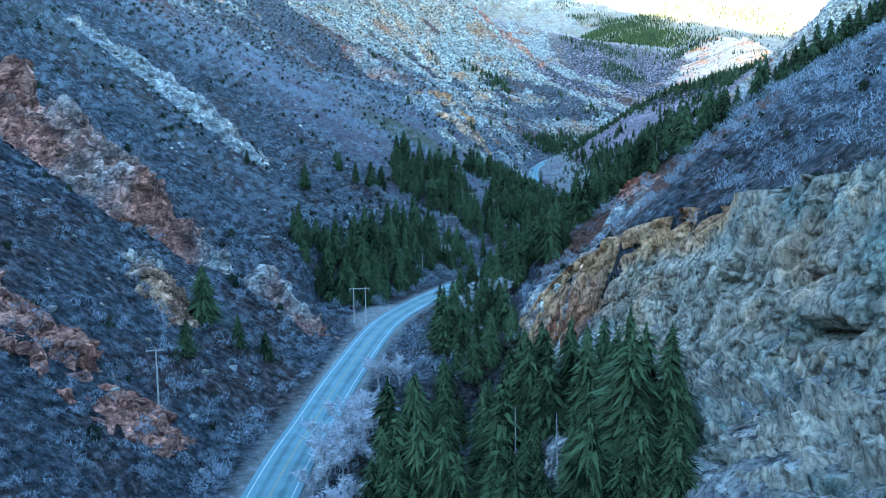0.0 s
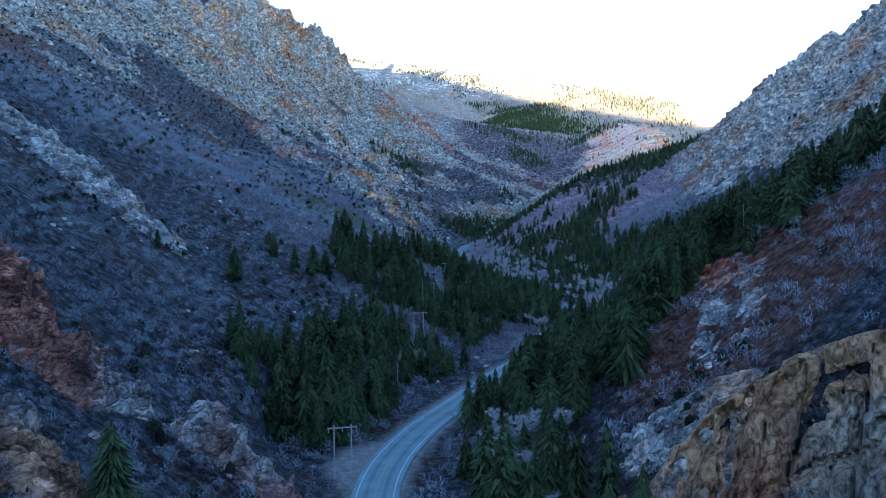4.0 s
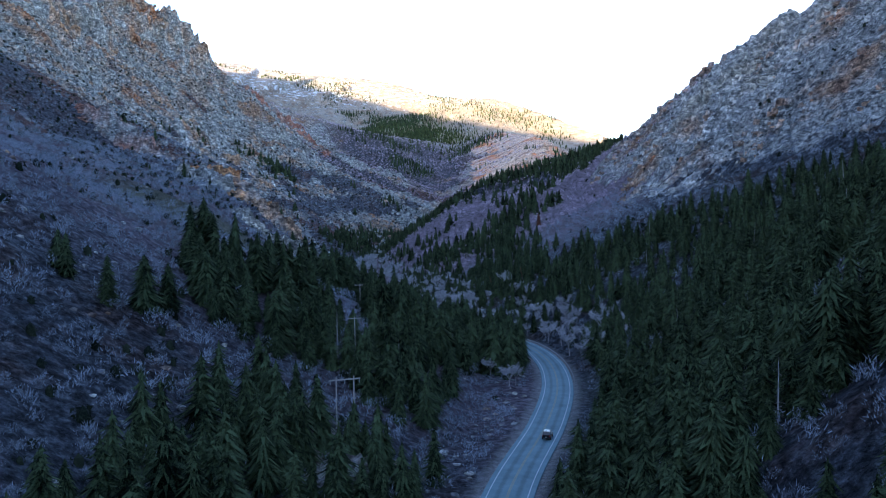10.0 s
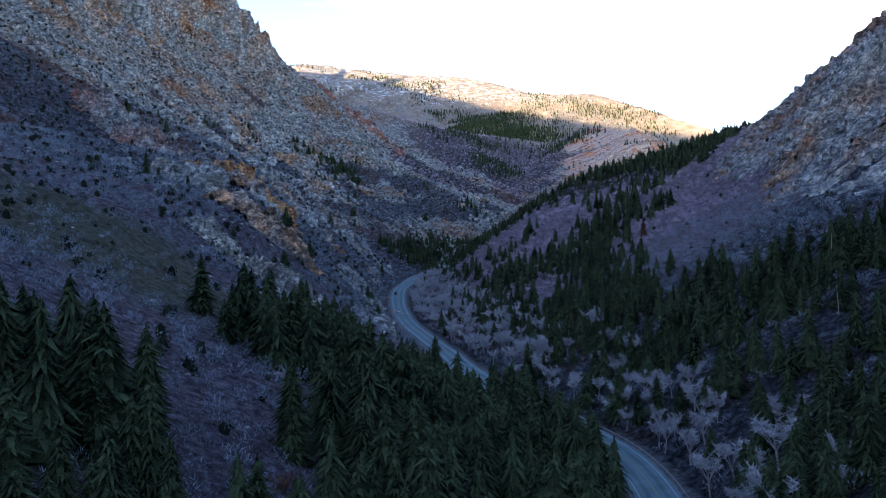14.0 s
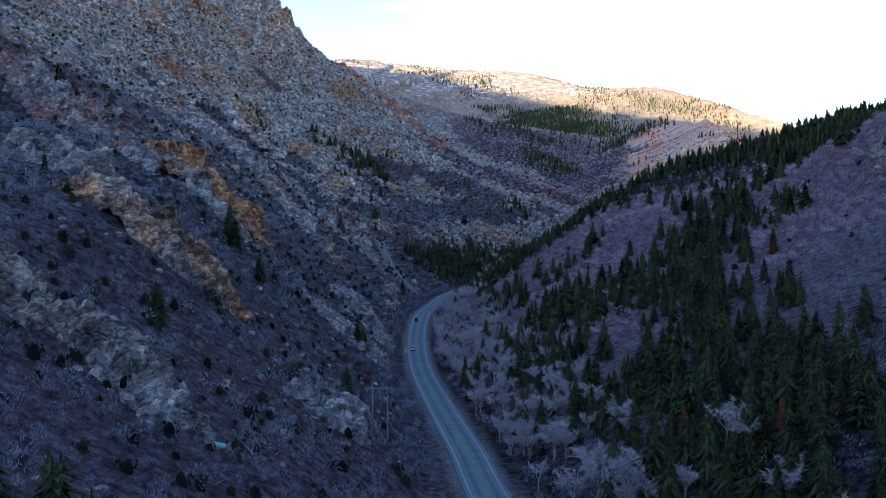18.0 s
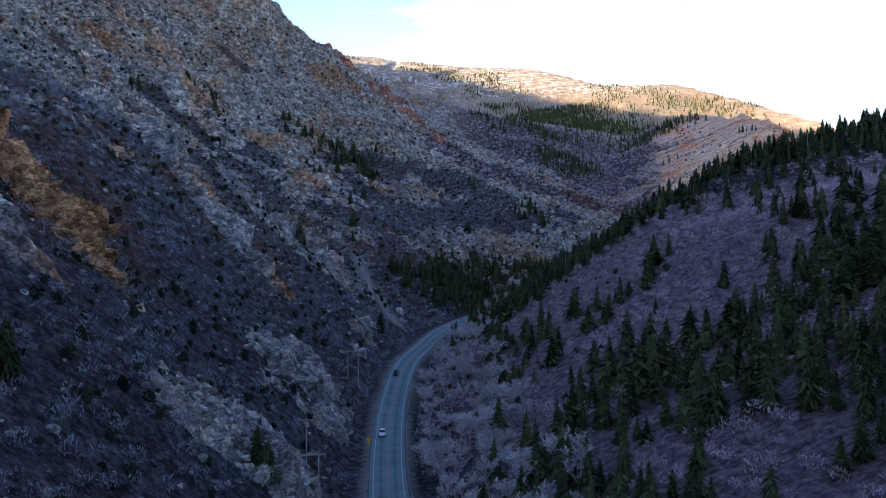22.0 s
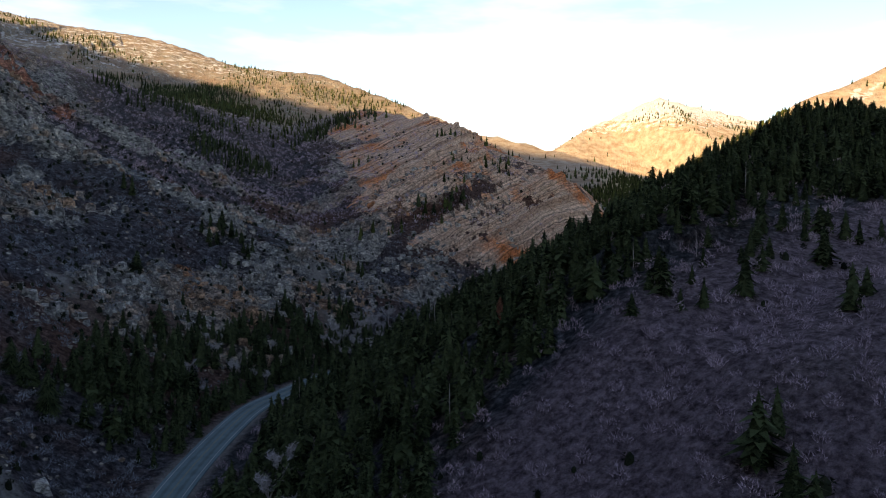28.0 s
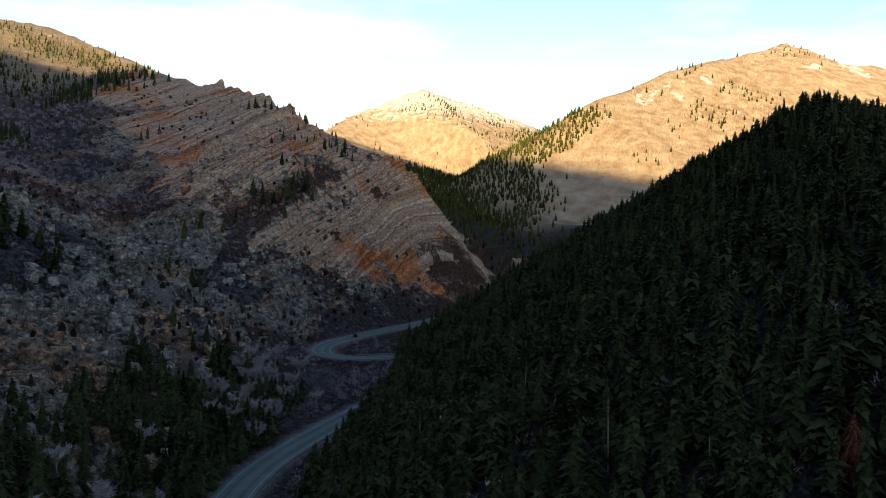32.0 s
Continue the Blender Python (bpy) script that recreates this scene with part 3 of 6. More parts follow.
def bed_level(x, y, h):
    """Which of the layered hill's tilted, folded beds lies at a place."""
    fold = np.maximum(.8 * x - .6 * y + 385, 0)
    return h - .50 * x + .30 * (y - 1200) + .0075 * fold * fold


def hill_zone(x, y):
    """1 on the layered hill beyond the hairpin."""
    return np.clip((1450 - np.hypot(x - 480, (y - 1370) * .95) * 5.6) / 300, 0, 1) * np.clip((y - 1195) / 25, 0, 1) * np.clip((x - 290 - .25 * (y - 1230)) / 40, 0, 1)


def zones(x, y):
    """The land's finished height, where rock, grass, gravel, snow and rusty ground lie, and the place in the valley."""
    h = bare_land(x, y)
    d, z, vy, side = along(x, y, VALLEY)
    rd, rz, _, _ = along(x, y, ROAD_COARSE)
    n1, n2 = rough(x, y, 90, 3, 5), rough(x, y, 30, 9, 4)
    left, right = np.clip(d * side / 10, 0, 1), np.clip(-d * side / 10, 0, 1)
    # the left mountain grows stonier up the valley and towards its crest
    stony = np.clip((vy - 500) / 120, 0, 1) * .8 + np.clip((vy - 840) / 80, 0, 1) * .35 + np.clip((h - 130) / 120, 0, 1) * .55 + np.clip((260 - vy) / 80, 0, 1) * .2
    rib = rough(x * .8 - y * .35, y * 1.5, 46, 13, 3)
    rock = left * np.clip((n1 * .7 + n2 * .7 + rib * .9 + stony - .95) * 2.0, 0, 1)
    hollow = np.clip((d * side - 115) / 40, 0, 1) * np.clip((vy - 330) / 60, 0, 1) * np.clip((800 - vy) / 60, 0, 1) * np.clip((300 + 60 * n1 - d) / 60, 0, 1)
    rock = rock * (1 - .75 * stamp(x, y, -60, 440, 90, 120)) * (1 - .85 * hollow)
    ridge = np.clip((h - 88) / 26, 0, 1) * np.clip((730 - vy) / 60, 0, 1) * np.clip((vy - 330) / 80, 0, 1)
    rock = np.maximum(rock, right * np.clip((ridge * 1.2 + n2 * .4 - .2) * 2.5, 0, 1))
    cliff = stamp(x, y, 54, 70, 24, 80, 10)
    rock = np.maximum(rock, right * np.clip(cliff * 2.2, 0, 1) * (d > 30))
    gully = rough(x * .42 - y * .12, y * 1.05 + .25 * x, 70, 17, 3)
    ribs = left * np.clip((d - 22) / 70, 0, 1) * np.clip((vy - 430) / 150, 0, 1) * np.clip((1240 - vy) / 60, 0, 1)
    h = h + ribs * (3.2 - 13 * np.abs(gully))
    hill = hill_zone(x, y)
    bed = bed_level(x, y, h)
    stripe = grain(bed, bed * 0, 17, 77) + .5 * grain(bed, bed * 0, 7, 78)
    rock = np.maximum(rock, hill * np.clip(.75 + stripe * .9 + n2 * .35, 0, 1))
    rock = np.maximum(rock, np.clip((y - 1300) / 200, 0, 1) * np.clip((n1 + n2 * .6 - .1) * 2.2, 0, 1) * .7)
    vale = np.clip(1.6 * stamp(x, y, 300, 1580, 190, 190), 0, 1) * (1 - hill)
    rock = rock * (1 - .88 * vale) * np.clip((d - 11) / 8, 0, 1) * np.clip((rd - 8) / 6, 0, 1)
    crag = np.abs(rough(x, y, 26, 21, 4)) * -2 + .7 + .5 * rough(x, y, 9, 33, 3)
    lev, joint = cells(x + .4 * y, h * 1.3 + .5 * y, 6.5, 3)
    lev2, joint2 = cells(x * .9 - .3 * y + 3 * n2, h * 1.1 + .8 * y, 14, 8)
    crag = crag + lev * .8 + lev2 * .7
    ledge = (h + 5 * n2 + .25 * x) / 9.0
    ledge = (np.floor(ledge) + np.clip((ledge - np.floor(ledge)) * 2.2 - .6, 0, 1) - ledge) * 4.0
    step = bed / 13.0 + .45 * n2 + .3 * n1
    step = (np.floor(step) + np.clip((step - np.floor(step)) * 2.6 - .8, 0, 1) - step) * 11.0 * np.clip(.75 + n2, .25, 1.3)
    far = np.clip((y - 1450) / 400, 0, 1)
    h = h + rock * (1 - hill) * (crag * (2.8 + 1.4 * ribs) + ledge * (.8 + .6 * ribs)) * (1 - .7 * far) + hill * (step + 1.2 * crag)
    h = h + (1 - rock) * (rough(x, y, 18, 5, 4) * .9 + n1 * 1.5 * np.clip((d - 15) / 30, 0, 1))
    h = h + far * (rough(x, y, 220, 41, 5) * 13 * np.clip((h - 160) / 150, 0, 1)) + rough(x, y, 120, 55, 3) * 4 * np.clip((d - 60) / 120, 0, 1)
    h = h + np.clip((x - 880) / 150, 0, 1) * np.clip((1800 - y) / 100, 0, 1) * (rough(x, y, 130, 43, 5) * 9 - 5 * np.abs(rough(x, y, 60, 47, 3)))
    grass = np.clip(stamp(x, y, -22, 490, 46, 46) * 1.2 + stamp(x, y, 232, 1150, 40, 34, 20) * .6 + (n1 - .3) * 1.2, 0, .8) * (1 - rock)
    gravel = np.clip(stamp(x, y, -17, 213, 15, 25, 10) * 3 + (7.2 - rd) / 2.2, 0, 1)
    for line in SCREE:
        sd, _, _, _ = along(x, y, line)
        gravel = np.maximum(gravel, np.clip((5.5 + 3 * n2 - sd) / 3, 0, 1))
    rock = rock * (1 - gravel) * (1 - .6 * np.clip((y - 1500) / 300, 0, 1)) * (1 - .7 * np.clip((x - 700) / 100, 0, 1))
    patchy = np.clip((rough(x, y, 34, 131, 4) + .4 * rough(x, y, 160, 133, 2) - .35) * 5, 0, 1)
    snow = .75 * patchy * (x > 900) * (y < 1900) * np.clip((h - 250) / 120, 0, 1) + np.clip((h - 330) / 160, 0, 1) * .40 * (y > 1900) + np.clip((h - 330) / 200, 0, 1) * .42 * (x > 1000)
    dry = (1 - .9 * vale) * np.clip(np.maximum(.72 * np.clip((y - 1500) / 250, 0, 1), (x - 780) / 80), 0, 1) * (1 - .6 * rock)
    rust = np.clip(stamp(x, y, 70, 178, 36, 32, 40) * 2.6 * right + stamp(x, y, 45, 590, 16, 30) * .5, 0, 1) * (1 - gravel)
    rust = np.clip(rust + .65 * hill + .7 * (1 - vale) * np.clip((rough(x + 300, y, 60, 99, 5) - .12) * 4, 0, 1) * left * np.clip((vy - 480) / 100, 0, 1), 0, 1)
    # the ground falls away below the near cliff and lies level with its top edge behind
    cd, cz, cy, cs = along(x, y, CLIFF_COARSE)
    tall = np.interp(y, [-20, 100, 128, 140, 145], [24, 22, 19, 12, 7])
    cap = np.where(cs < 0, cz - 2 - tall * np.clip((cd + 1.2) / 4.2, 0, 1) - .38 * np.maximum(0, cd - 5) + .4 * n2, cz - .6 + .75 * cd)
    near = np.clip((148 - y) / 5, 0, 1) * np.clip((y + 70) / 20, 0, 1) * np.where(cs < 0, np.clip((42 - cd) / 8, 0, 1), np.clip((24 - cd) / 10, 0, 1))
    h = h * (1 - near) + np.minimum(h, cap) * near
    flat = np.clip((rd - 5.5) / 9, 0, 1)
    flat = flat * flat * (3 - 2 * flat)
    h = (rz - .35 * np.clip((6.5 - rd) / 2, 0, 1)) * (1 - flat) + h * flat
    lot = np.clip(stamp(x, y, -17, 214, 16, 27, 10) * 2.5, 0, 1)
    h = h * (1 - lot) + np.minimum(h, 9.7) * lot
    return h, rock, grass, gravel, np.clip(snow, 0, 1), np.clip(rust, 0, 1), dry, d * side, vy, rd


def height(x, y):
    return zones(np.atleast_1d(np.asarray(x, float)), np.atleast_1d(np.asarray(y, float)))[0]

# ---- ground ----
def mesh_of(name, verts, faces, mats, smooth=False, floats=None, mat_index=None):
    """A mesh from arrays: verts (n, 3), faces (m, 3) or (m, 4)."""
    verts, faces = np.asarray(verts, np.float32), np.asarray(faces, np.int32)
    me = bpy.data.meshes.new(name)
    k = faces.shape[1]
    me.vertices.add(len(verts))
    me.vertices.foreach_set("co", verts.ravel())
    me.loops.add(faces.size)
    me.loops.foreach_set("vertex_index", faces.ravel())
    me.polygons.add(len(faces))
    me.polygons.foreach_set("loop_start", np.arange(0, faces.size, k, dtype=np.int32))
    for mt in mats:
        me.materials.append(mt)
    if mat_index is not None:
        me.polygons.foreach_set("material_index", np.asarray(mat_index, np.int32))
    me.polygons.foreach_set("use_smooth", np.broadcast_to(smooth, len(faces)).astype(bool))
    for key, arr in (floats or {}).items():
        me.attributes.new(key, "FLOAT", "POINT").data.foreach_set("value", np.asarray(arr, np.float32).ravel())
    me.update(calc_edges=True)
    me.validate()
    return me


def grid_faces(nu, nv):
    i = np.arange(nu - 1)[:, None] * nv + np.arange(nv - 1)[None, :]
    return np.stack([i, i + nv, i + nv + 1, i + 1], -1).reshape(-1, 4)


def spread(lo, fine_lo, fine_hi, hi, step, grow):
    """Grid lines: even steps in the middle, growing steps outside."""
    mid = list(np.arange(fine_lo, fine_hi + step, step))
    s, v, up = step, mid[-1], []
    while v < hi:
        s = min(s * grow, 26)
        v += s
        up.append(v)
    s, v, down = step, mid[0], []
    while v > lo:
        s = min(s * grow, 60)
        v -= s
        down.append(v)
    return np.array(down[::-1] + mid + up)


gx = spread(-1500, -150, 300, 2600, 2.45, 1.05)
gy = spread(-1600, 40, 1240, 3500, 2.45, 1.05)
GX, GY = np.meshgrid(gx, gy, indexing="ij")
GZ, g_rock, g_grass, g_gravel, g_snow, g_rust, g_dry, g_side, g_up, _ = zones(GX, GY)
g_litter = np.where(g_side < 0, np.clip((g_up - 540) / 60, 0, 1) * np.clip((-g_side - 14) / 10, 0, 1), np.clip((g_up - 290) / 50, 0, 1) * .55 * np.clip((700 - g_up) / 150, .25, 1)) * (GY < 1900) * (GX < 640)
g_litter = g_litter * np.where(g_side < 0, 1 - np.clip((GY - .12 * (GX - 170) - 858) / 12, 0, 1) * (GY < 1250), 1)
rocky = ((g_rock > .35) & (GY < 1330))[:-1, :-1].ravel()
layered = ((hill_zone(GX, GY) + .35 * rough(GX, GY, 30, 151, 3) > .55) & (g_rock > .6))[:-1, :-1].ravel().astype(int)
ground = new("ground", mesh_of("ground", np.stack([GX, GY, GZ], -1).reshape(-1, 3), grid_faces(len(gx), len(gy)), [LAND, LAYERED], ~rocky,
                               {"rock": g_rock, "grass": g_grass, "gravel": g_gravel, "snow": g_snow, "rust": g_rust, "dry": g_dry, "litter": g_litter}, layered))
tagged(ground, "shaded canyon ground of brush, soil and broken rock", "ground", kind="structure")


def fix_on(x, y):
    """Height of the ground sheet itself at a place."""
    x, y = np.atleast_1d(np.asarray(x, float)), np.atleast_1d(np.asarray(y, float))
    i, j = np.clip(np.searchsorted(gx, x) - 1, 0, len(gx) - 2), np.clip(np.searchsorted(gy, y) - 1, 0, len(gy) - 2)
    u, v = (x - gx[i]) / (gx[i + 1] - gx[i]), (y - gy[j]) / (gy[j + 1] - gy[j])
    return (GZ[i, j] * (1 - u) + GZ[i + 1, j] * u) * (1 - v) + (GZ[i, j + 1] * (1 - u) + GZ[i + 1, j + 1] * u) * v


# ---- road ----
def ribbon(line, offsets, lift):
    """A strip along a line: its cross-section's offsets, to the left, and their lifts."""
    t = np.gradient(line[:, :2], axis=0)
    t /= np.linalg.norm(t, axis=1)[:, None]
    nrm = np.stack([-t[:, 1], t[:, 0]], 1)
    cols = [np.column_stack([line[:, :2] + nrm * o, line[:, 2] + z]) for o, z in zip(offsets, lift)]
    return np.stack(cols, 1).reshape(-1, 3), grid_faces(len(line), len(offsets))[:, ::-1]


ROAD_FINE = smooth_line(ROAD, 2.0)
EDGE = 4.5
offs = [-EDGE, -3.9, -1.8, 0, 1.8, 3.9, EDGE]
rv, rf = ribbon(ROAD_FINE, [-EDGE - .1] + offs + [EDGE + .1], [-.5, 0, .03, .07, .09, .07, .03, 0, -.5])
road = new("road", mesh_of("road", rv, rf, [ASPHALT], False, {"across": np.tile([-EDGE] + offs + [EDGE], len(ROAD_FINE))}))
tagged(road, "two-lane asphalt canyon road with worn tracks", "road", kind="structure")


def painted(name, offset, mat, label):
    v, f = ribbon(ROAD_FINE, [offset - .09, offset + .09], [.098 - abs(offset) * .013] * 2)
    return tagged(new(name, mesh_of(name, v, f, [mat])), label, "road marking", kind="structure")


painted("edge_line", 3.5, PAINT, "white painted edge line on the road")
painted("edge_line", -3.5, PAINT, "white painted edge line on the road")
painted("centre_line", .14, YELLOW_PAINT, "faded yellow centre line on the road")
painted("centre_line", -.14, YELLOW_PAINT, "faded yellow centre line on the road")

# ---- vegetation ----
rng = np.random.default_rng(7)


def conifer(whorls, arms, seed, lean=.5, narrow=1.0, full=True):
    """A fir crown one unit high: many narrow, drooping, ragged boughs in uneven whorls round a slim dark core."""
    r = np.random.default_rng(seed)
    V, F = [], []
    for k in range(whorls):
        f = k / (whorls - 1)
        z = .05 + .9 * f
        reach = (.2 * (1 - f) ** .52 * min(1, .66 + 2.2 * f) + .006) * narrow * r.uniform(.8, 1.15)
        a0 = r.uniform(0, 6.28)
        count = max(4, int(round(arms * (.4 + .6 * (1 - f)))))
        for a in range(count):
            ang = a0 + 6.283 * a / count + r.uniform(-.35, .35)
            l = reach * r.uniform(.55, 1.25)
            droop = -l * lean * r.uniform(.4, 1.5)
            zz = z + r.uniform(-.022, .022)
            c2, s2 = math.cos(ang), math.sin(ang)
            for q in range(2 if full else 1):
                o = ang + (q - .5) * r.uniform(.25, .6) if full else ang
                c2, s2 = math.cos(o), math.sin(o)
                w = l * r.uniform(.07, .12) + .006 if full else l * r.uniform(.2, .3) + .01
                k1 = l * (1 if q == 0 else r.uniform(.65, .95))
                tilt = r.uniform(-.6, .6) * w
                b = len(V)
                V += [(c2 * k1 * .25 - s2 * w, s2 * k1 * .25 + c2 * w, zz + .012 + tilt), (c2 * k1 * .25 + s2 * w, s2 * k1 * .25 - c2 * w, zz + .012 - tilt), (c2 * k1, s2 * k1, zz + droop * r.uniform(.7, 1.3))]
                F += [(b, b + 1, b + 2)]
    b = len(V)
    for k in range(6):
        V.append((.11 * narrow * math.cos(k * 1.0472), .11 * narrow * math.sin(k * 1.0472), .05))
    V.append((0, 0, 1.0))
    F += [(b + k, b + (k + 1) % 6, b + 6) for k in range(6)]
    return np.array(V), np.array(F)


def stem(r0, r1, h, sides=6):
    a = np.arange(sides) * 6.283 / sides
    ring = np.stack([np.cos(a), np.sin(a)], 1)
    V = np.concatenate([np.column_stack([ring * r0, np.full(sides, -.03 * h)]), np.column_stack([ring * r1, np.full(sides, h)])])
    i = np.arange(sides)
    j = (i + 1) % sides
    return V, np.concatenate([np.stack([i, j, j + sides], 1), np.stack([i, j + sides, i + sides], 1)])


def bush(n, seed, tall=1.0, width=.017):
    """A leafless shrub one unit wide: fine twigs spread over an uneven dome, on a few stems."""
    r = np.random.default_rng(seed)
    V, F = [], []
    for k in range(n):
        a, q = r.uniform(0, 6.283), r.uniform(-.1, 1)
        lobe = 1 + .25 * math.sin(3 * a + seed)
        rad = .44 * lobe * math.sqrt(max(0, 1 - q * q)) * r.uniform(.45, 1.0)
        c = np.array([math.cos(a) * rad, math.sin(a) * rad, tall * (.06 + .46 * q)])
        w = c / (np.linalg.norm(c) + .01) + (0, 0, .55) + r.normal(0, .45, 3)
        w = w / np.linalg.norm(w) * r.uniform(.12, .26)
        side = np.cross(w, r.normal(0, 1, 3))
        side = side / (np.linalg.norm(side) + 1e-9) * width
        b = len(V)
        V += [c - side, c + side, c + w]
        F += [(b, b + 1, b + 2)]
    for k in range(5):
        a = r.uniform(0, 6.283)
        b = len(V)
        V += [(-.02, 0, -.08), (.02, .01, -.08), (math.cos(a) * .3, math.sin(a) * .3, tall * .42)]
        F += [(b, b + 1, b + 2)]
    return np.array(V), np.array(F)


def thicket(twigs, seed, tall=1.0, long=1.0):
    """A leafless shrub one unit wide: a fuzz of short, fine twigs over a few rounded lobes."""
    r = np.random.default_rng(seed)
    lobes = [(r.uniform(-.24, .24), r.uniform(-.24, .24), r.uniform(.16, .26), r.uniform(.6, 1.1)) for k in range(4)]
    V, F = [], []
    for k in range(twigs):
        lx, ly, lr, lh = lobes[k % 4]
        a, q = r.uniform(0, 6.283), r.uniform(-.3, 1)
        s = math.sqrt(max(0, 1 - q * q)) * lr * r.uniform(.55, 1.05)
        c = np.array([lx + math.cos(a) * s, ly + math.sin(a) * s, tall * lh * (.18 + .26 * q)])
        w = np.array([math.cos(a) * .6, math.sin(a) * .6, .9]) + r.normal(0, .4, 3)
        w = w / np.linalg.norm(w) * r.uniform(.07, .16) * long
        side = np.cross(w, r.normal(0, 1, 3))
        side = side / (np.linalg.norm(side) + 1e-9) * .0125 * long
        b = len(V)
        V += [c - side, c + side, c + w]
        F += [(b, b + 1, b + 2)]
    return np.array(V), np.array(F)


def juniper(n, seed):
    """A dense, ragged evergreen shrub one unit wide: small leaf clumps round an uneven dome with a dark core."""
    r = np.random.default_rng(seed)
    V, F = [], []
    for k in range(n):
        a, q = r.uniform(0, 6.283), r.uniform(0, 1)
        rad = .46 * math.sqrt(max(0, 1 - (q * 1.1 - .25) ** 2)) * r.uniform(.75, 1.0) * (1 + .2 * math.sin(2 * a + seed))
        c = np.array([math.cos(a) * rad, math.sin(a) * rad, q * .85])
        d = r.normal(0, 1, (3, 3)) * .09
        b = len(V)
        V += [c + d[0], c + d[1], c + d[2] + (0, 0, .1)]
        F += [(b, b + 1, b + 2)]
    b = len(V)
    V += [(.34 * math.cos(k * 1.2566), .34 * math.sin(k * 1.2566), -.05) for k in range(5)] + [(.25 * math.cos(k * 1.2566 + .6), .25 * math.sin(k * 1.2566 + .6), .55) for k in range(5)] + [(0, 0, .8)]
    F += [(b + k, b + (k + 1) % 5, b + 5 + k) for k in range(5)] + [(b + (k + 1) % 5, b + 5 + (k + 1) % 5, b + 5 + k) for k in range(5)] + [(b + 5 + k, b + 5 + (k + 1) % 5, b + 10) for k in range(5)]
    return np.array(V), np.array(F)


def scattered(name, templates, places, sizes, mat, label, category, wide=None, flat_foot=0.0):
    """One object that joins a copy of a template at every place."""
    VV, FF, MM, base = [], [], [], 0
    x, y = places[:, 0], places[:, 1]
    z = fix_on(x, y) - flat_foot
    pick = rng.integers(0, len(templates), len(x))
    turn = rng.uniform(0, 6.283, len(x))
    wide = sizes if wide is None else wide
    for k, (V, F, *kind) in enumerate(templates):
        m = np.nonzero(pick == k)[0]
        if not len(m):
            continue
        c, s = np.cos(turn[m])[:, None], np.sin(turn[m])[:, None]
        X = (V[None, :, 0] * c - V[None, :, 1] * s) * wide[m][:, None] + x[m][:, None]
        Y = (V[None, :, 0] * s + V[None, :, 1] * c) * wide[m][:, None] + y[m][:, None]
        Z = V[None, :, 2] * sizes[m][:, None] + z[m][:, None]
        VV.append(np.stack([X, Y, Z], -1).reshape(-1, 3))
        FF.append((F[None] + (np.arange(len(m)) * len(V))[:, None, None]).reshape(-1, 3) + base)
        MM.append(np.tile(kind[0] if kind else np.zeros(len(F), int), len(m)))
        base += len(m) * len(V)
    ob = new(name, mesh_of(name, np.concatenate(VV), np.concatenate(FF), mat if isinstance(mat, list) else [mat], False, None, np.concatenate(MM)))
    return tagged(ob, label, category, kind="stuff")


def sown(lo_x, hi_x, lo_y, hi_y, step, chance):
    """Places on a jittered grid, each kept by its chance."""
    x, y = np.meshgrid(np.arange(lo_x, hi_x, step), np.arange(lo_y, hi_y, step))
    x, y = x.ravel(), y.ravel()
    x, y = x + rng.uniform(-.48, .48, len(x)) * step, y + rng.uniform(-.48, .48, len(y)) * step
    keep = rng.uniform(0, 1, len(x)) < chance(x, y)
    return np.stack([x[keep], y[keep]], 1)


def fade(v, a, b):
    return np.clip((v - a) / (b - a), 0, 1)


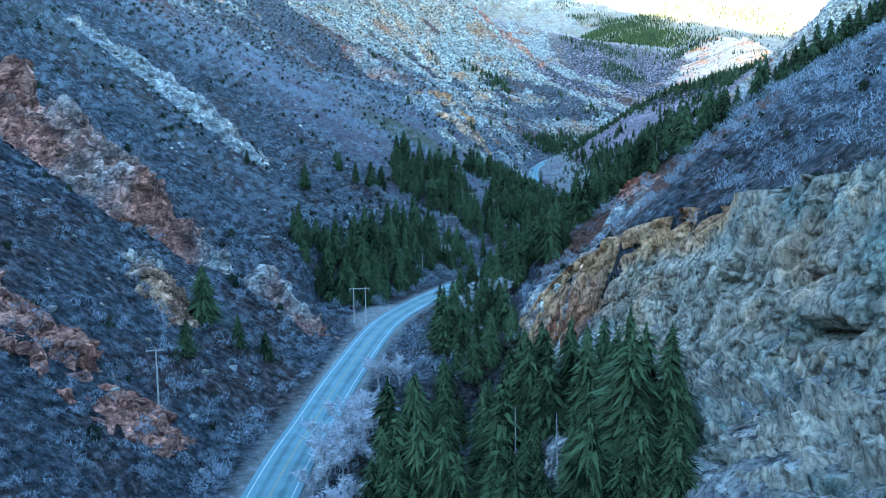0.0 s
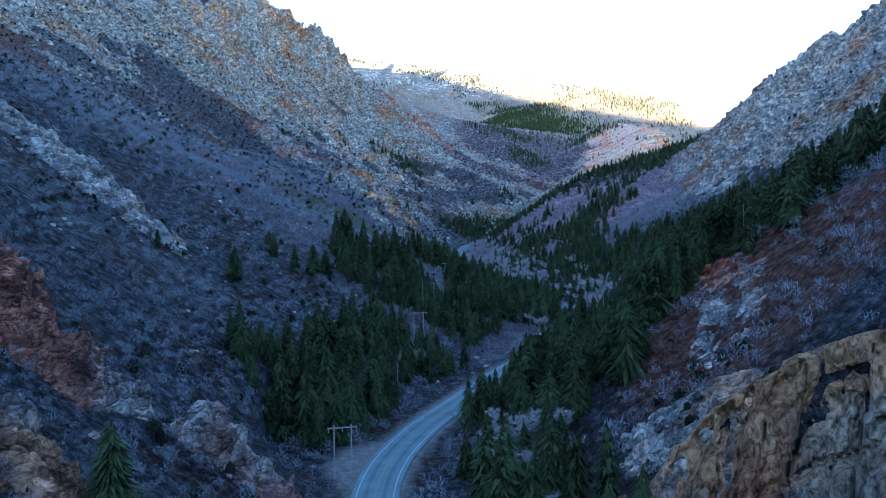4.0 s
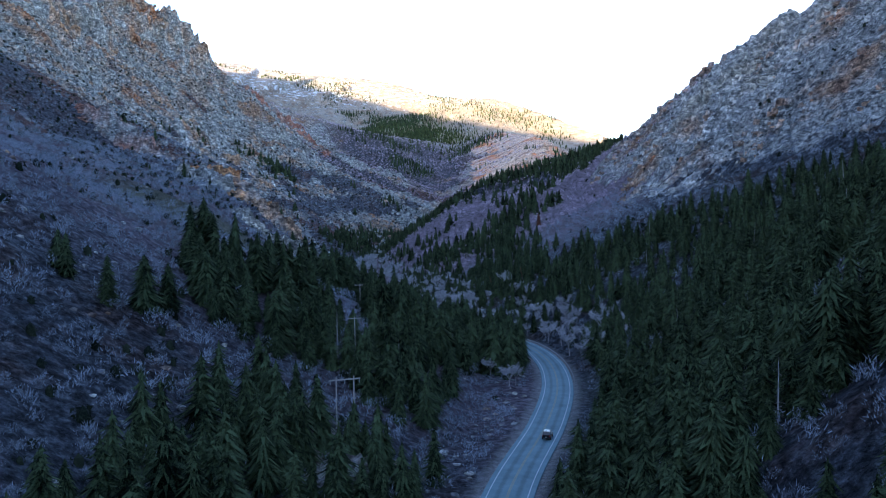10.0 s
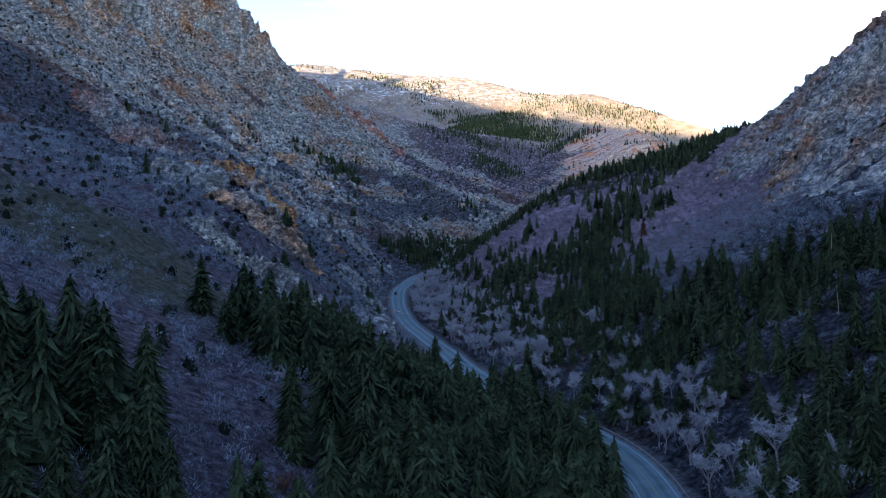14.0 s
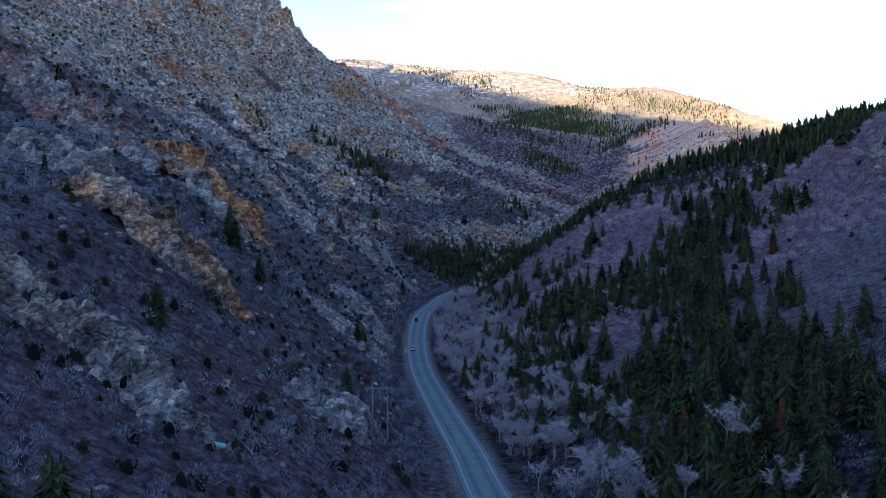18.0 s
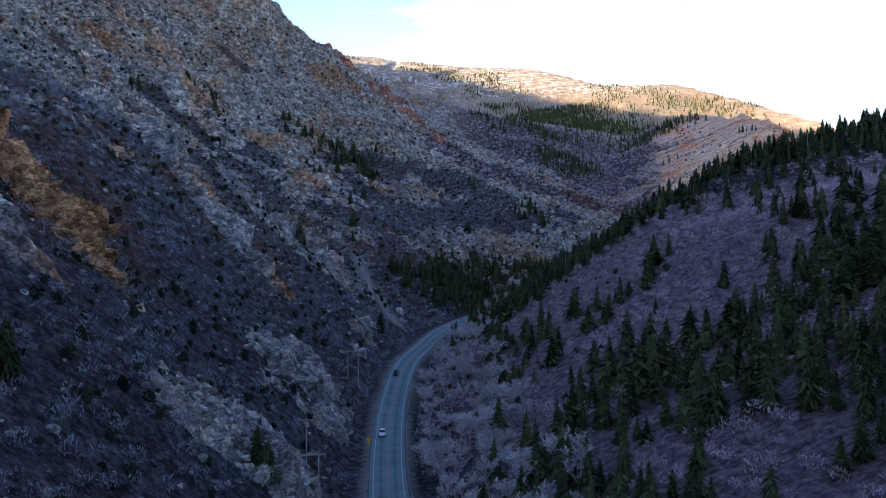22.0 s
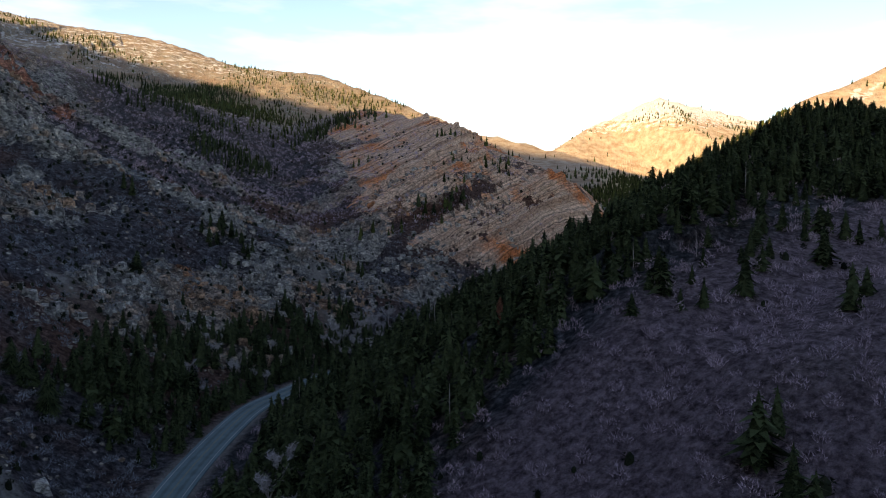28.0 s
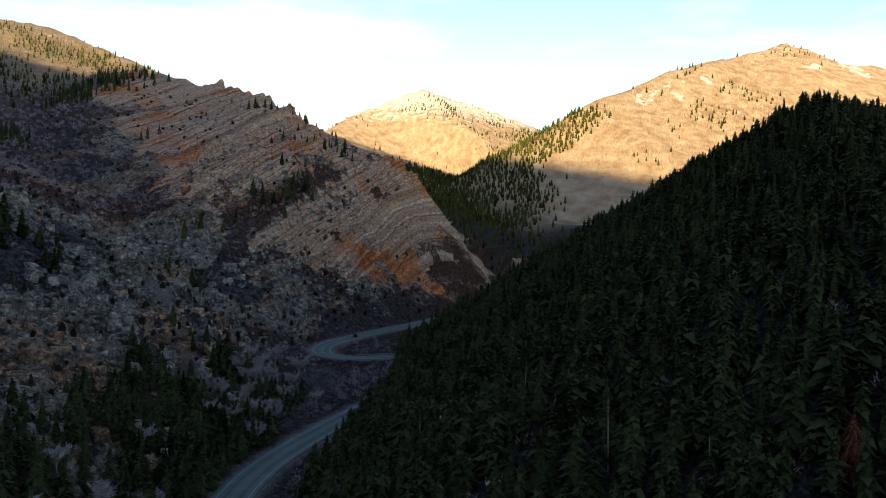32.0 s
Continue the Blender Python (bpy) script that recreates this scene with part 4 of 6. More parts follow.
def forest(x, y):
    """How densely conifers stand, 0 to 1."""
    d, z, vy, side = along(x, y, VALLEY)
    rd, _, _, _ = along(x, y, ROAD_COARSE)
    r, l = -d * side, d * side
    n = rough(x, y, 34, 71, 3)
    out = np.zeros(x.shape)
    # tall spruces between the road and the near cliff
    rim = np.interp(y, [30, 80, 120, 160, 250], [54, 50, 40, 34, 34])
    out = np.maximum(out, (vy < 255) * fade(r, np.interp(y, [180, 230], [15, 9]), np.interp(y, [180, 230], [19, 13])) * (1 - fade(r, rim - 4, rim + 4)) * fade(y, 20, 36) * (1 - .5 * stamp(x, y, 14, 200, 14, 40)))
    out = np.maximum(out, np.clip(stamp(x, y, 40, 222, 13, 42) * 2.5, 0, 1) * fade(r, 9, 13))
    out = np.maximum(out, np.clip(stamp(x, y, 62, 252, 24, 24) * 2.5, 0, 1))
    # the shaded right slope
    top = np.interp(vy, [190, 215, 300, 440, 480, 525, 620, 690, 720], [60, 120, 140, 122, 112, 66, 86, 70, 40])
    out = np.maximum(out, np.maximum(fade(vy, 235, 262), fade(y, 196, 212) * fade(r, 30, 40)) * (vy < 720) * fade(r, 9, 16) * (1 - fade(r + n * 18, top - 8, top + 14)))
    out = out * (1 - .92 * stamp(x, y, 53, 228, 9, 16, -20))
    out = out * (1 - .85 * fade(vy, 500, 545) * (vy < 720) * (1 - fade(rough(x, y, 26, 79, 3) + .25 * fade(r, 40, 15), -.12, .12)))
    out = out * (1 - .75 * fade(vy, 400, 425) * (vy < 720) * (r > 0) * (1 - fade(r, 22, 30)))
    # scattered clumps further up
    clump = np.maximum(.1, fade(n + .35 * rough(x, y, 12, 77, 2), -.1, .22))
    out = np.maximum(out, (vy > 640) * (vy < 1000) * fade(r, 24, 34) * (1 - fade(r, np.interp(vy, [640, 720, 790], [90, 140, 235]), np.interp(vy, [640, 720, 790], [105, 160, 260]))) * clump * np.interp(vy, [640, 720, 800, 880], [.85, .75, .5, .6]) * (1 - .7 * stamp(x, y, 190, 835, 90, 40)))
    # the spur's crest and the dark slope behind it
    spur, _, _, _ = along(x, y, [(118, 880, 0), (150, 930, 0), (205, 958, 0), (262, 925, 0), (330, 880, 0)])
    out = np.maximum(out, (r > 8) * (1 - fade(spur, 14, 24)) * .9)
    back = fade(y - .12 * (x - 170), 868, 884) * fade(r, 12, 20) * (vy < 1240) * (x < 620)
    out = np.maximum(out, back * (1 - .8 * stamp(x, y, 262, 872, 34, 26)) * .95)
    # left of the road: the foot of the slope and the wooded shelf inside the bend
    out = np.maximum(out, (l > 0) * fade(l, 12, 16) * (1 - fade(l, 40, 48)) * fade(vy, 205, 220) * (1 - fade(vy, 285, 300)))
    out = np.maximum(out, (l > 0) * fade(l, 22, 26) * (1 - fade(l, 46, 52)) * fade(vy, 310, 330) * (1 - fade(vy, 400, 420)) * .9)
    out = np.maximum(out, np.clip(stamp(x, y, -4, 372, 22, 36) * 2.5, 0, 1))
    out = np.maximum(out, (l > 0) * fade(l, 5, 8) * (1 - fade(l + n * 10, np.interp(vy, [380, 430, 460], [48, 50, 66]), np.interp(vy, [380, 430, 460], [56, 58, 88]))) * fade(vy, 385, 400) * (1 - fade(vy, 485, 508)))
    # thin groves on the left mountain
    out = np.maximum(out, (l > 60) * (l < 270) * fade(vy, 580, 640) * (vy < 1180) * fade(rough(x, y, 44, 83, 3), .3, .55) * .4)
    # along the far creek
    out = np.maximum(out, fade(vy, 945, 975) * (vy < 1075) * (l > 5) * (1 - fade(l + n * 14, 40, 56)) * fade(n, -.5, -.1))
    gaps = .25 + .9 * fade(rough(x, y, 17, 73, 3), -.3, .2)
    gaps = np.maximum(gaps, np.maximum(fade(vy, 850, 880), (l > 0) * fade(vy, 385, 400) * (vy < 520)))
    return out * np.minimum(1, gaps) * fade(rd, 5.5, 8)


def far_forest(x, y):
    n, n2 = rough(x, y, 150, 61, 4), rough(x, y, 40, 63, 3)
    out = stamp(x, y, 400, 2130, 190, 170, -10) * 1.8 + stamp(x, y, 300, 1640, 70, 140) * .9 * fade(n2, -.3, .2)
    out = out + stamp(x, y, 420, 1640, 90, 130, -20) * .9 * fade(n2, -.2, .3)
    out = out + stamp(x, y, 640, 2060, 170, 90, -40) * .9 * fade(n2, -.2, .2) + stamp(x, y, 700, 2250, 60, 220, 25) * .8
    out = out + stamp(x, y, 720, 1400, 110, 100) * 1.6 + (x > 1150) * (y > 1900) * fade(n + .6 * n2, 0, .4) * .5
    out = out + stamp(x, y, 800, 1500, 120, 150, 30) * 1.8 + stamp(x, y, 930, 1600, 90, 160, 30) * 1.4
    for cx, cy, rx, ry, turn in ((330, 1245, 56, 12, 12), (380, 1262, 30, 9, 10), (478, 1392, 50, 16, -10), (425, 1300, 40, 16, -40), (372, 1424, 22, 10, 10), (440, 1300, 46, 9, 20)):
        out = out + 1.5 * stamp(x, y, cx, cy, rx, ry, turn)
    out = out + (y > 1700) * fade(n + .5 * n2, .2, .6) * .7 + (x > 860) * (y < 1720) * fade(n + .6 * n2, .1, .5) * .55
    return np.clip(out, 0, 1)


SPRUCE_NEAR = [conifer(40, 20, 11, .5), conifer(38, 20, 12, .6, .88), conifer(42, 18, 13, .8, 1.05), conifer(37, 20, 14, .4, .82), conifer(39, 19, 15, .65, 1.15)]
SPRUCE_JOIN = [conifer(23, 13, 21, .5, 1.05), conifer(24, 13, 22, .75, .95), conifer(23, 13, 23, .45, .85), conifer(22, 14, 24, .6, 1.2), conifer(24, 12, 25, .85, .8)]
SPRUCE_MID = [conifer(16, 9, 21, .5, 1.0, False), conifer(16, 9, 22, .65, 1.0, False), conifer(16, 9, 23, .4, .85, False), conifer(15, 10, 24, .5, 1.15, False), conifer(16, 8, 25, .8, .8, False)]
SPRUCE_FAR = [conifer(4, 4, 31, .9, 1.5, False), conifer(3, 4, 32, .8, 1.6, False)]


def spruce_thing(V, F):
    tree = new("conifer")
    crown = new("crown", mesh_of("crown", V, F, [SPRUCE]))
    tv, tf = stem(.016, .003, .93)
    trunk = new("trunk", mesh_of("trunk", tv, tf, [BARK]))
    crown.parent = trunk.parent = tree
    return tagged(tree, "tall dark green conifer in the shade", "tree", "conifers in the canyon")


places = sown(-90, 560, 40, 1260, 3.9, forest)
rows_y = places[:, 1] + 0.0
size = rng.uniform(3.0, 4.7, len(places)) ** 1.97 * (1 - .25 * rng.uniform(0, 1, len(places)) ** 4) * np.interp(places[:, 1], [170, 260, 420, 540, 680, 860], [.86, .74, .7, .68, .62, .56]) * np.where((along(places[:, 0], places[:, 1], VALLEY)[3] > 0) & (places[:, 1] > 380) & (places[:, 1] < 540), 1.3, 1.0)
# those nearest to the road's first bends stand as trees of their own
near = (places[:, 1] < 150) | ((places[:, 1] < 262) & (np.abs(places[:, 0] + 5) < 40)) | ((places[:, 1] > 400) & (places[:, 1] < 450) & (places[:, 0] < 60)) | ((places[:, 1] > 338) & (places[:, 1] < 402) & (places[:, 0] < 22)) | ((places[:, 1] > 170) & (places[:, 1] < 258) & (places[:, 0] > 10) & (places[:, 0] < 75))
pick = np.nonzero(near)[0]
pick = np.sort(rng.permutation(pick)[:340])
alone = np.zeros(len(places), bool)
alone[pick] = True
models = [spruce_thing(*t) for t in SPRUCE_NEAR]
used = [0] * len(models)
for k, i in enumerate(pick):
    x, y = places[i]
    which = k % len(models)
    m = Matrix.Translation((x, y, float(fix_on(x, y)[0]) - .3)) @ Matrix.Rotation(rng.uniform(0, 6.28), 4, "Z") @ Matrix.Diagonal((size[i] * 1.42, size[i] * 1.42, size[i], 1))
    if used[which]:
        copy_thing(models[which], m)
    else:
        first = models[which]
        used[which] = m
for ob, m in zip(models, used):
    ob.matrix_basis = m
lower = ~alone & (places[:, 1] < 690)
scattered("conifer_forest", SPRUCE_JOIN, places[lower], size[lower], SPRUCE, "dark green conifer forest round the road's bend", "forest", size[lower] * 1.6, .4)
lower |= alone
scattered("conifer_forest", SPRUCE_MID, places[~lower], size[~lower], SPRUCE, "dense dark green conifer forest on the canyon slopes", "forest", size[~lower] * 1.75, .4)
far_places = sown(-300, 2100, 1150, 2950, 9.5, far_forest)
scattered("far_conifers", SPRUCE_FAR, far_places, rng.uniform(6, 11, len(far_places)), SUNLIT_NEEDLES, "distant conifers on the mountainsides", "forest", flat_foot=.6)


def thick_far(x, y):
    n = rough(x, y, 30, 67, 3)
    out = stamp(x, y, 830, 1500, 120, 120, -25) * 2.2 + stamp(x, y, 900, 1585, 60, 110, -35) * 2 + stamp(x, y, 985, 1478, 110, 40, -18) * 2 + stamp(x, y, 400, 2130, 170, 150, -10) * 2.2 + stamp(x, y, 560, 2060, 120, 60, -30) * 1.5
    return np.clip(out, 0, 1) * fade(n, -.45, -.1)


p = sown(180, 1120, 1350, 2340, 5.2, thick_far)
scattered("far_conifers", SPRUCE_FAR, p, rng.uniform(6, 11, len(p)), SUNLIT_NEEDLES, "thick conifer forest on a distant mountain flank", "forest", flat_foot=.6)



# The shaded grove takes the dark needles, so its shade is partly colour.
p = sown(270, 500, 2030, 2340, 4.4, lambda x, y: np.clip(2.6 * stamp(x, y, 385, 2185, 112, 150, -15), 0, 1) * fade(rough(x, y, 40, 68, 3), -.6, -.3))
scattered("far_conifers", SPRUCE_FAR, p, rng.uniform(7, 12, len(p)), SPRUCE, "dense dark conifer grove on the far shaded slope", "forest", flat_foot=.6)


def vale_forest(x, y):
    n = rough(x, y, 26, 69, 3)
    out = stamp(x, y, 250, 1620, 84, 38) * 2.2 + stamp(x, y, 275, 1490, 46, 52) * 2 + stamp(x, y, 400, 2340, 170, 60, -30) * 1.8 + stamp(x, y, 415, 1590, 58, 46, 20) * 1.1 + stamp(x, y, 400, 2130, 150, 120, -10)
    return np.clip(out, 0, 1) * fade(n, -.4, 0)


# Shaded valley groves use the dark needles instead of the sunlit colour.
p = sown(120, 620, 1420, 2420, 5.6, vale_forest)
scattered("far_conifers", SPRUCE_MID[:2], p, rng.uniform(7, 12, len(p)), SPRUCE, "dark conifer groves in the shaded side valley", "forest", flat_foot=.6)


# ---- brush ----
def brushy(x, y):
    h, rock, grass, gravel, snow, rust, dry, u, vy, rd = zones(x, y)
    n = rough(x, y, 22, 91, 3)
    return (1 - rock * .6) * (1 - .7 * grass) * (1 - gravel) * np.clip(.85 + n * .8 + .8 * rough(x * .3 - .1 * y, y * 1.2 + .3 * x, 15, 97, 3), 0.08 + .6 * fade(-u, 20, 40) * fade(vy, 600, 660), 1) * (1 - .8 * forest(x, y)) * (rd > 8) * (rd < 420) * (1 - .15 * fade(u, 0, 20) * (1 - fade(vy, 300, 360)))


BUSHES = [thicket(66, 41, 1, 1.12), thicket(72, 42, 1.2, 1.12), thicket(66, 43, .9, 1.12), thicket(72, 46, 1.35, 1.12)]
BUSHES_FAR = [thicket(54, 44, 1, 1.4), thicket(58, 45, 1.25, 1.4), thicket(54, 47, .9, 1.4)]
p = sown(-130, 0, 60, 280, 3.3, brushy)
scattered("scrub_oak", [thicket(150, k, h, .85) for k, h in ((111, .9), (112, 1.1), (113, 1.3))], p, rng.uniform(1.6, 2.5, len(p)) ** 1.95, TWIGS, "leafless grey scrub oak on the lower slope", "brush", flat_foot=.1)
p = sown(-170, 250, 50, 640, 3.7, lambda x, y: brushy(x, y) * (1 - (x < 0) * (x > -130) * (y > 60) * (y < 280)))
scattered("scrub_oak", BUSHES, p, rng.uniform(1.6, 2.65, len(p)) ** 1.95, TWIGS, "leafless grey scrub oak covering the slopes", "brush", flat_foot=.1)
p = sown(-140, 340, 640, 1240, 4.1, brushy)
side = along(p[:, 0], p[:, 1], VALLEY)[3]
q = np.concatenate([p[side > 0], sown(-340, -168, 330, 640, 4.2, brushy), sown(-340, -140, 640, 900, 4.2, brushy)])
scattered("scrub_oak", BUSHES_FAR, q, rng.uniform(1.5, 2.5, len(q)) ** 1.95, TWIGS, "leafless grey scrub oak high on the mountainside", "brush", flat_foot=.1)
p = p[side <= 0]
scattered("scrub_oak", BUSHES_FAR, p, rng.uniform(1.5, 2.5, len(p)) ** 1.95, RED_TWIGS, "leafless purple-grey scrub oak on the upper slopes", "brush", flat_foot=.1)

p = sown(-160, 480, 1240, 1760, 5.6, lambda x, y: .85 * (1 - .6 * zones(x, y)[1]))
scattered("scrub_oak", [thicket(26, 48, 1, 1.8), thicket(26, 49, 1.2, 1.8)], p, rng.uniform(3.5, 7.5, len(p)), RED_TWIGS, "purple-grey brush on the far slopes", "brush", flat_foot=.1)


def evergreen_shrubs(x, y):
    d, z, vy, side = along(x, y, VALLEY)
    return np.where(d * side > 25, .2 + .3 * fade(vy, 480, 600), .06) * (d > 14) * (1 + 2 * fade(rough(x, y, 60, 95, 3), .1, .5)) * (d < 420) * (1 - .75 * fade(y, 1190, 1220) * fade(x, 270, 310))


p = sown(-300, 460, 80, 1560, 5.5, evergreen_shrubs)
scattered("juniper_scrub", [juniper(26, 51), juniper(24, 52), juniper(28, 53)], p, rng.uniform(1.15, 2.0, len(p)) ** 1.7, JUNIPER, "dark juniper shrubs dotted over the slopes", "shrub", flat_foot=.3)


# ---- bare cottonwoods along the creek ----
def tube(V, F, a, b, ra, rb, sides=5):
    a, b = np.asarray(a, float), np.asarray(b, float)
    w = (b - a) / (np.linalg.norm(b - a) + 1e-9)
    u = np.cross(w, (1, 0, 0) if abs(w[0]) < .8 else (0, 1, 0))
    u /= np.linalg.norm(u)
    v = np.cross(w, u)
    base = len(V)
    for c, r in ((a, ra), (b, rb)):
        for k in range(sides):
            V.append(c + r * (math.cos(6.283 * k / sides) * u + math.sin(6.283 * k / sides) * v))
    for k in range(sides):
        j = (k + 1) % sides
        F.append((base + k, base + j, base + sides + j))
        F.append((base + k, base + sides + j, base + sides + k))


def cottonwood(seed):
    """Trunk, limbs and twigs of a leafless broad tree one unit high."""
    r = np.random.default_rng(seed)
    trunk, limbs, twigs = ([], []), ([], []), ([], [])
    fork = np.array([r.normal(0, .02), r.normal(0, .02), r.uniform(.22, .34)])
    tube(*trunk, (0, 0, -.04), fork, .02, .014, 6)
    for k in range(6):
        a = 6.283 * k / 6 + r.uniform(-.4, .4)
        out = r.uniform(.12, .24)
        tip = fork + (math.cos(a) * out, math.sin(a) * out, r.uniform(.26, .46))
        tube(*limbs, fork, tip, .009, .004)
        for j in range(6):
            s = fork + (tip - fork) * r.uniform(.35, 1)
            b = a + r.uniform(-1.3, 1.3)
            e = s + np.array([math.cos(b), math.sin(b), r.uniform(.5, 1.6)]) * r.uniform(.07, .15)
            tube(*limbs, s, e, .0035, .0015, 3)
            for q in range(13):
                s2 = s + (e - s) * r.uniform(.3, 1)
                t2 = s2 + r.normal(0, 1, 3) * (.06, .06, .05) + (0, 0, .035)
                sd = r.normal(0, .0042, 3)
                i = len(twigs[0])
                twigs[0].extend([s2 - sd, s2 + sd, t2])
                twigs[1].append((i, i + 1, i + 2))
                i = len(twigs[0])
                t3 = s2 + r.normal(0, 1, 3) * (.05, .05, .04) + (0, 0, .03)
                twigs[0].extend([s2 + (t2 - s2) * .4 - sd, s2 + (t2 - s2) * .4 + sd, t3])
                twigs[1].append((i, i + 1, i + 2))
    tree = new("cottonwood")
    for name, (V, F), mat in (("trunk", trunk, PALE_BARK), ("branchwork", limbs, PALE_BARK), ("crown", twigs, PALE_TWIGS)):
        new(name, mesh_of(name, V, F, [mat])).parent = tree
    return tagged(tree, "bare pale grey cottonwood beside the creek", "tree", "cottonwoods along the creek")


def by_the_creek(x, y):
    d, z, vy, side = along(x, y, VALLEY)
    rd, _, _, _ = along(x, y, ROAD_COARSE)
    r = -d * side
    out = fade(vy, 560, 600) * (1 - fade(vy, 900, 930)) * fade(r, 7, 10) * (1 - fade(r, 27, 36)) * .66
    out = np.maximum(out, stamp(x, y, 26, 215, 10, 24, -20) * .8 + stamp(x, y, 22, 180, 9, 26, -10) * .7 + np.clip(stamp(x, y, 2, 104, 8, 42) * 2, 0, .9))
    out = np.maximum(out, (vy > 400) * (vy < 575) * fade(r, 6, 8) * (1 - fade(r, 22, 30)) * .6)
    out = np.maximum(out, stamp(x, y, 222, 1080, 50, 20, 35) * .6 + stamp(x, y, 150, 1030, 40, 14, 40) * .3 + stamp(x, y, 112, 545, 16, 30) * .5)
    out = np.maximum(out, stamp(x, y, 60, 410, 16, 60, 10) * .15)
    return out * (rd > np.where(y < 150, 6.2, 8.5))


p = sown(-30, 300, 60, 1130, 5.2, by_the_creek)
kinds = [cottonwood(k) for k in (61, 62, 63, 64)]
stand = [None] * 4
for k, (x, y) in enumerate(rng.permutation(p)[:300]):
    s = rng.uniform(6.5, 11.5)
    m = Matrix.Translation((x, y, float(fix_on(x, y)[0]))) @ Matrix.Rotation(rng.uniform(0, 6.28), 4, "Z") @ Matrix.Diagonal((s * rng.uniform(.9, 1.3), s * rng.uniform(.9, 1.3), s, 1))
    if stand[k % 4] is None:
        stand[k % 4] = m
    else:
        copy_thing(kinds[k % 4], m)
for ob, m in zip(kinds, stand):
    ob.matrix_basis = m


# lone conifers on the open slope
for k, (x, y, s) in enumerate(((-49, 291, 11), (-42, 331, 9), (-44, 334, 8), (-34, 327, 10), (-28, 333, 12), (-24, 339, 11), (-6, 362, 8), (2, 362, 9), (-69, 279, 6), (-39, 140, 13), (-36, 121, 8),
                               (-31, 139, 8), (-26, 143, 7), (-8, 383, 8), (-2, 344, 7), (17, 571, 9), (9, 607, 10), (23, 654, 8), (50, 691, 9), (52, 690, 8), (51, 607, 8),
                               (75, 979, 11), (80, 970, 12), (68, 887, 10), (108, 999, 12), (72, 984, 10), (88, 990, 11), (97, 1000, 10), (46, 1048, 9), (53, 1081, 9), (20, 1078, 8), (24, 1080, 9), (16, 1075, 10))):
    copy_thing(models[k % len(models)], Matrix.Translation((x, y, float(fix_on(x, y)[0]) - .3)) @ Matrix.Rotation(k * 1.3, 4, "Z") @ Matrix.Diagonal((s * 1.7 / models[k % len(models)].scale.x, s * 1.7 / models[k % len(models)].scale.y, s / models[k % len(models)].scale.z, 1)))

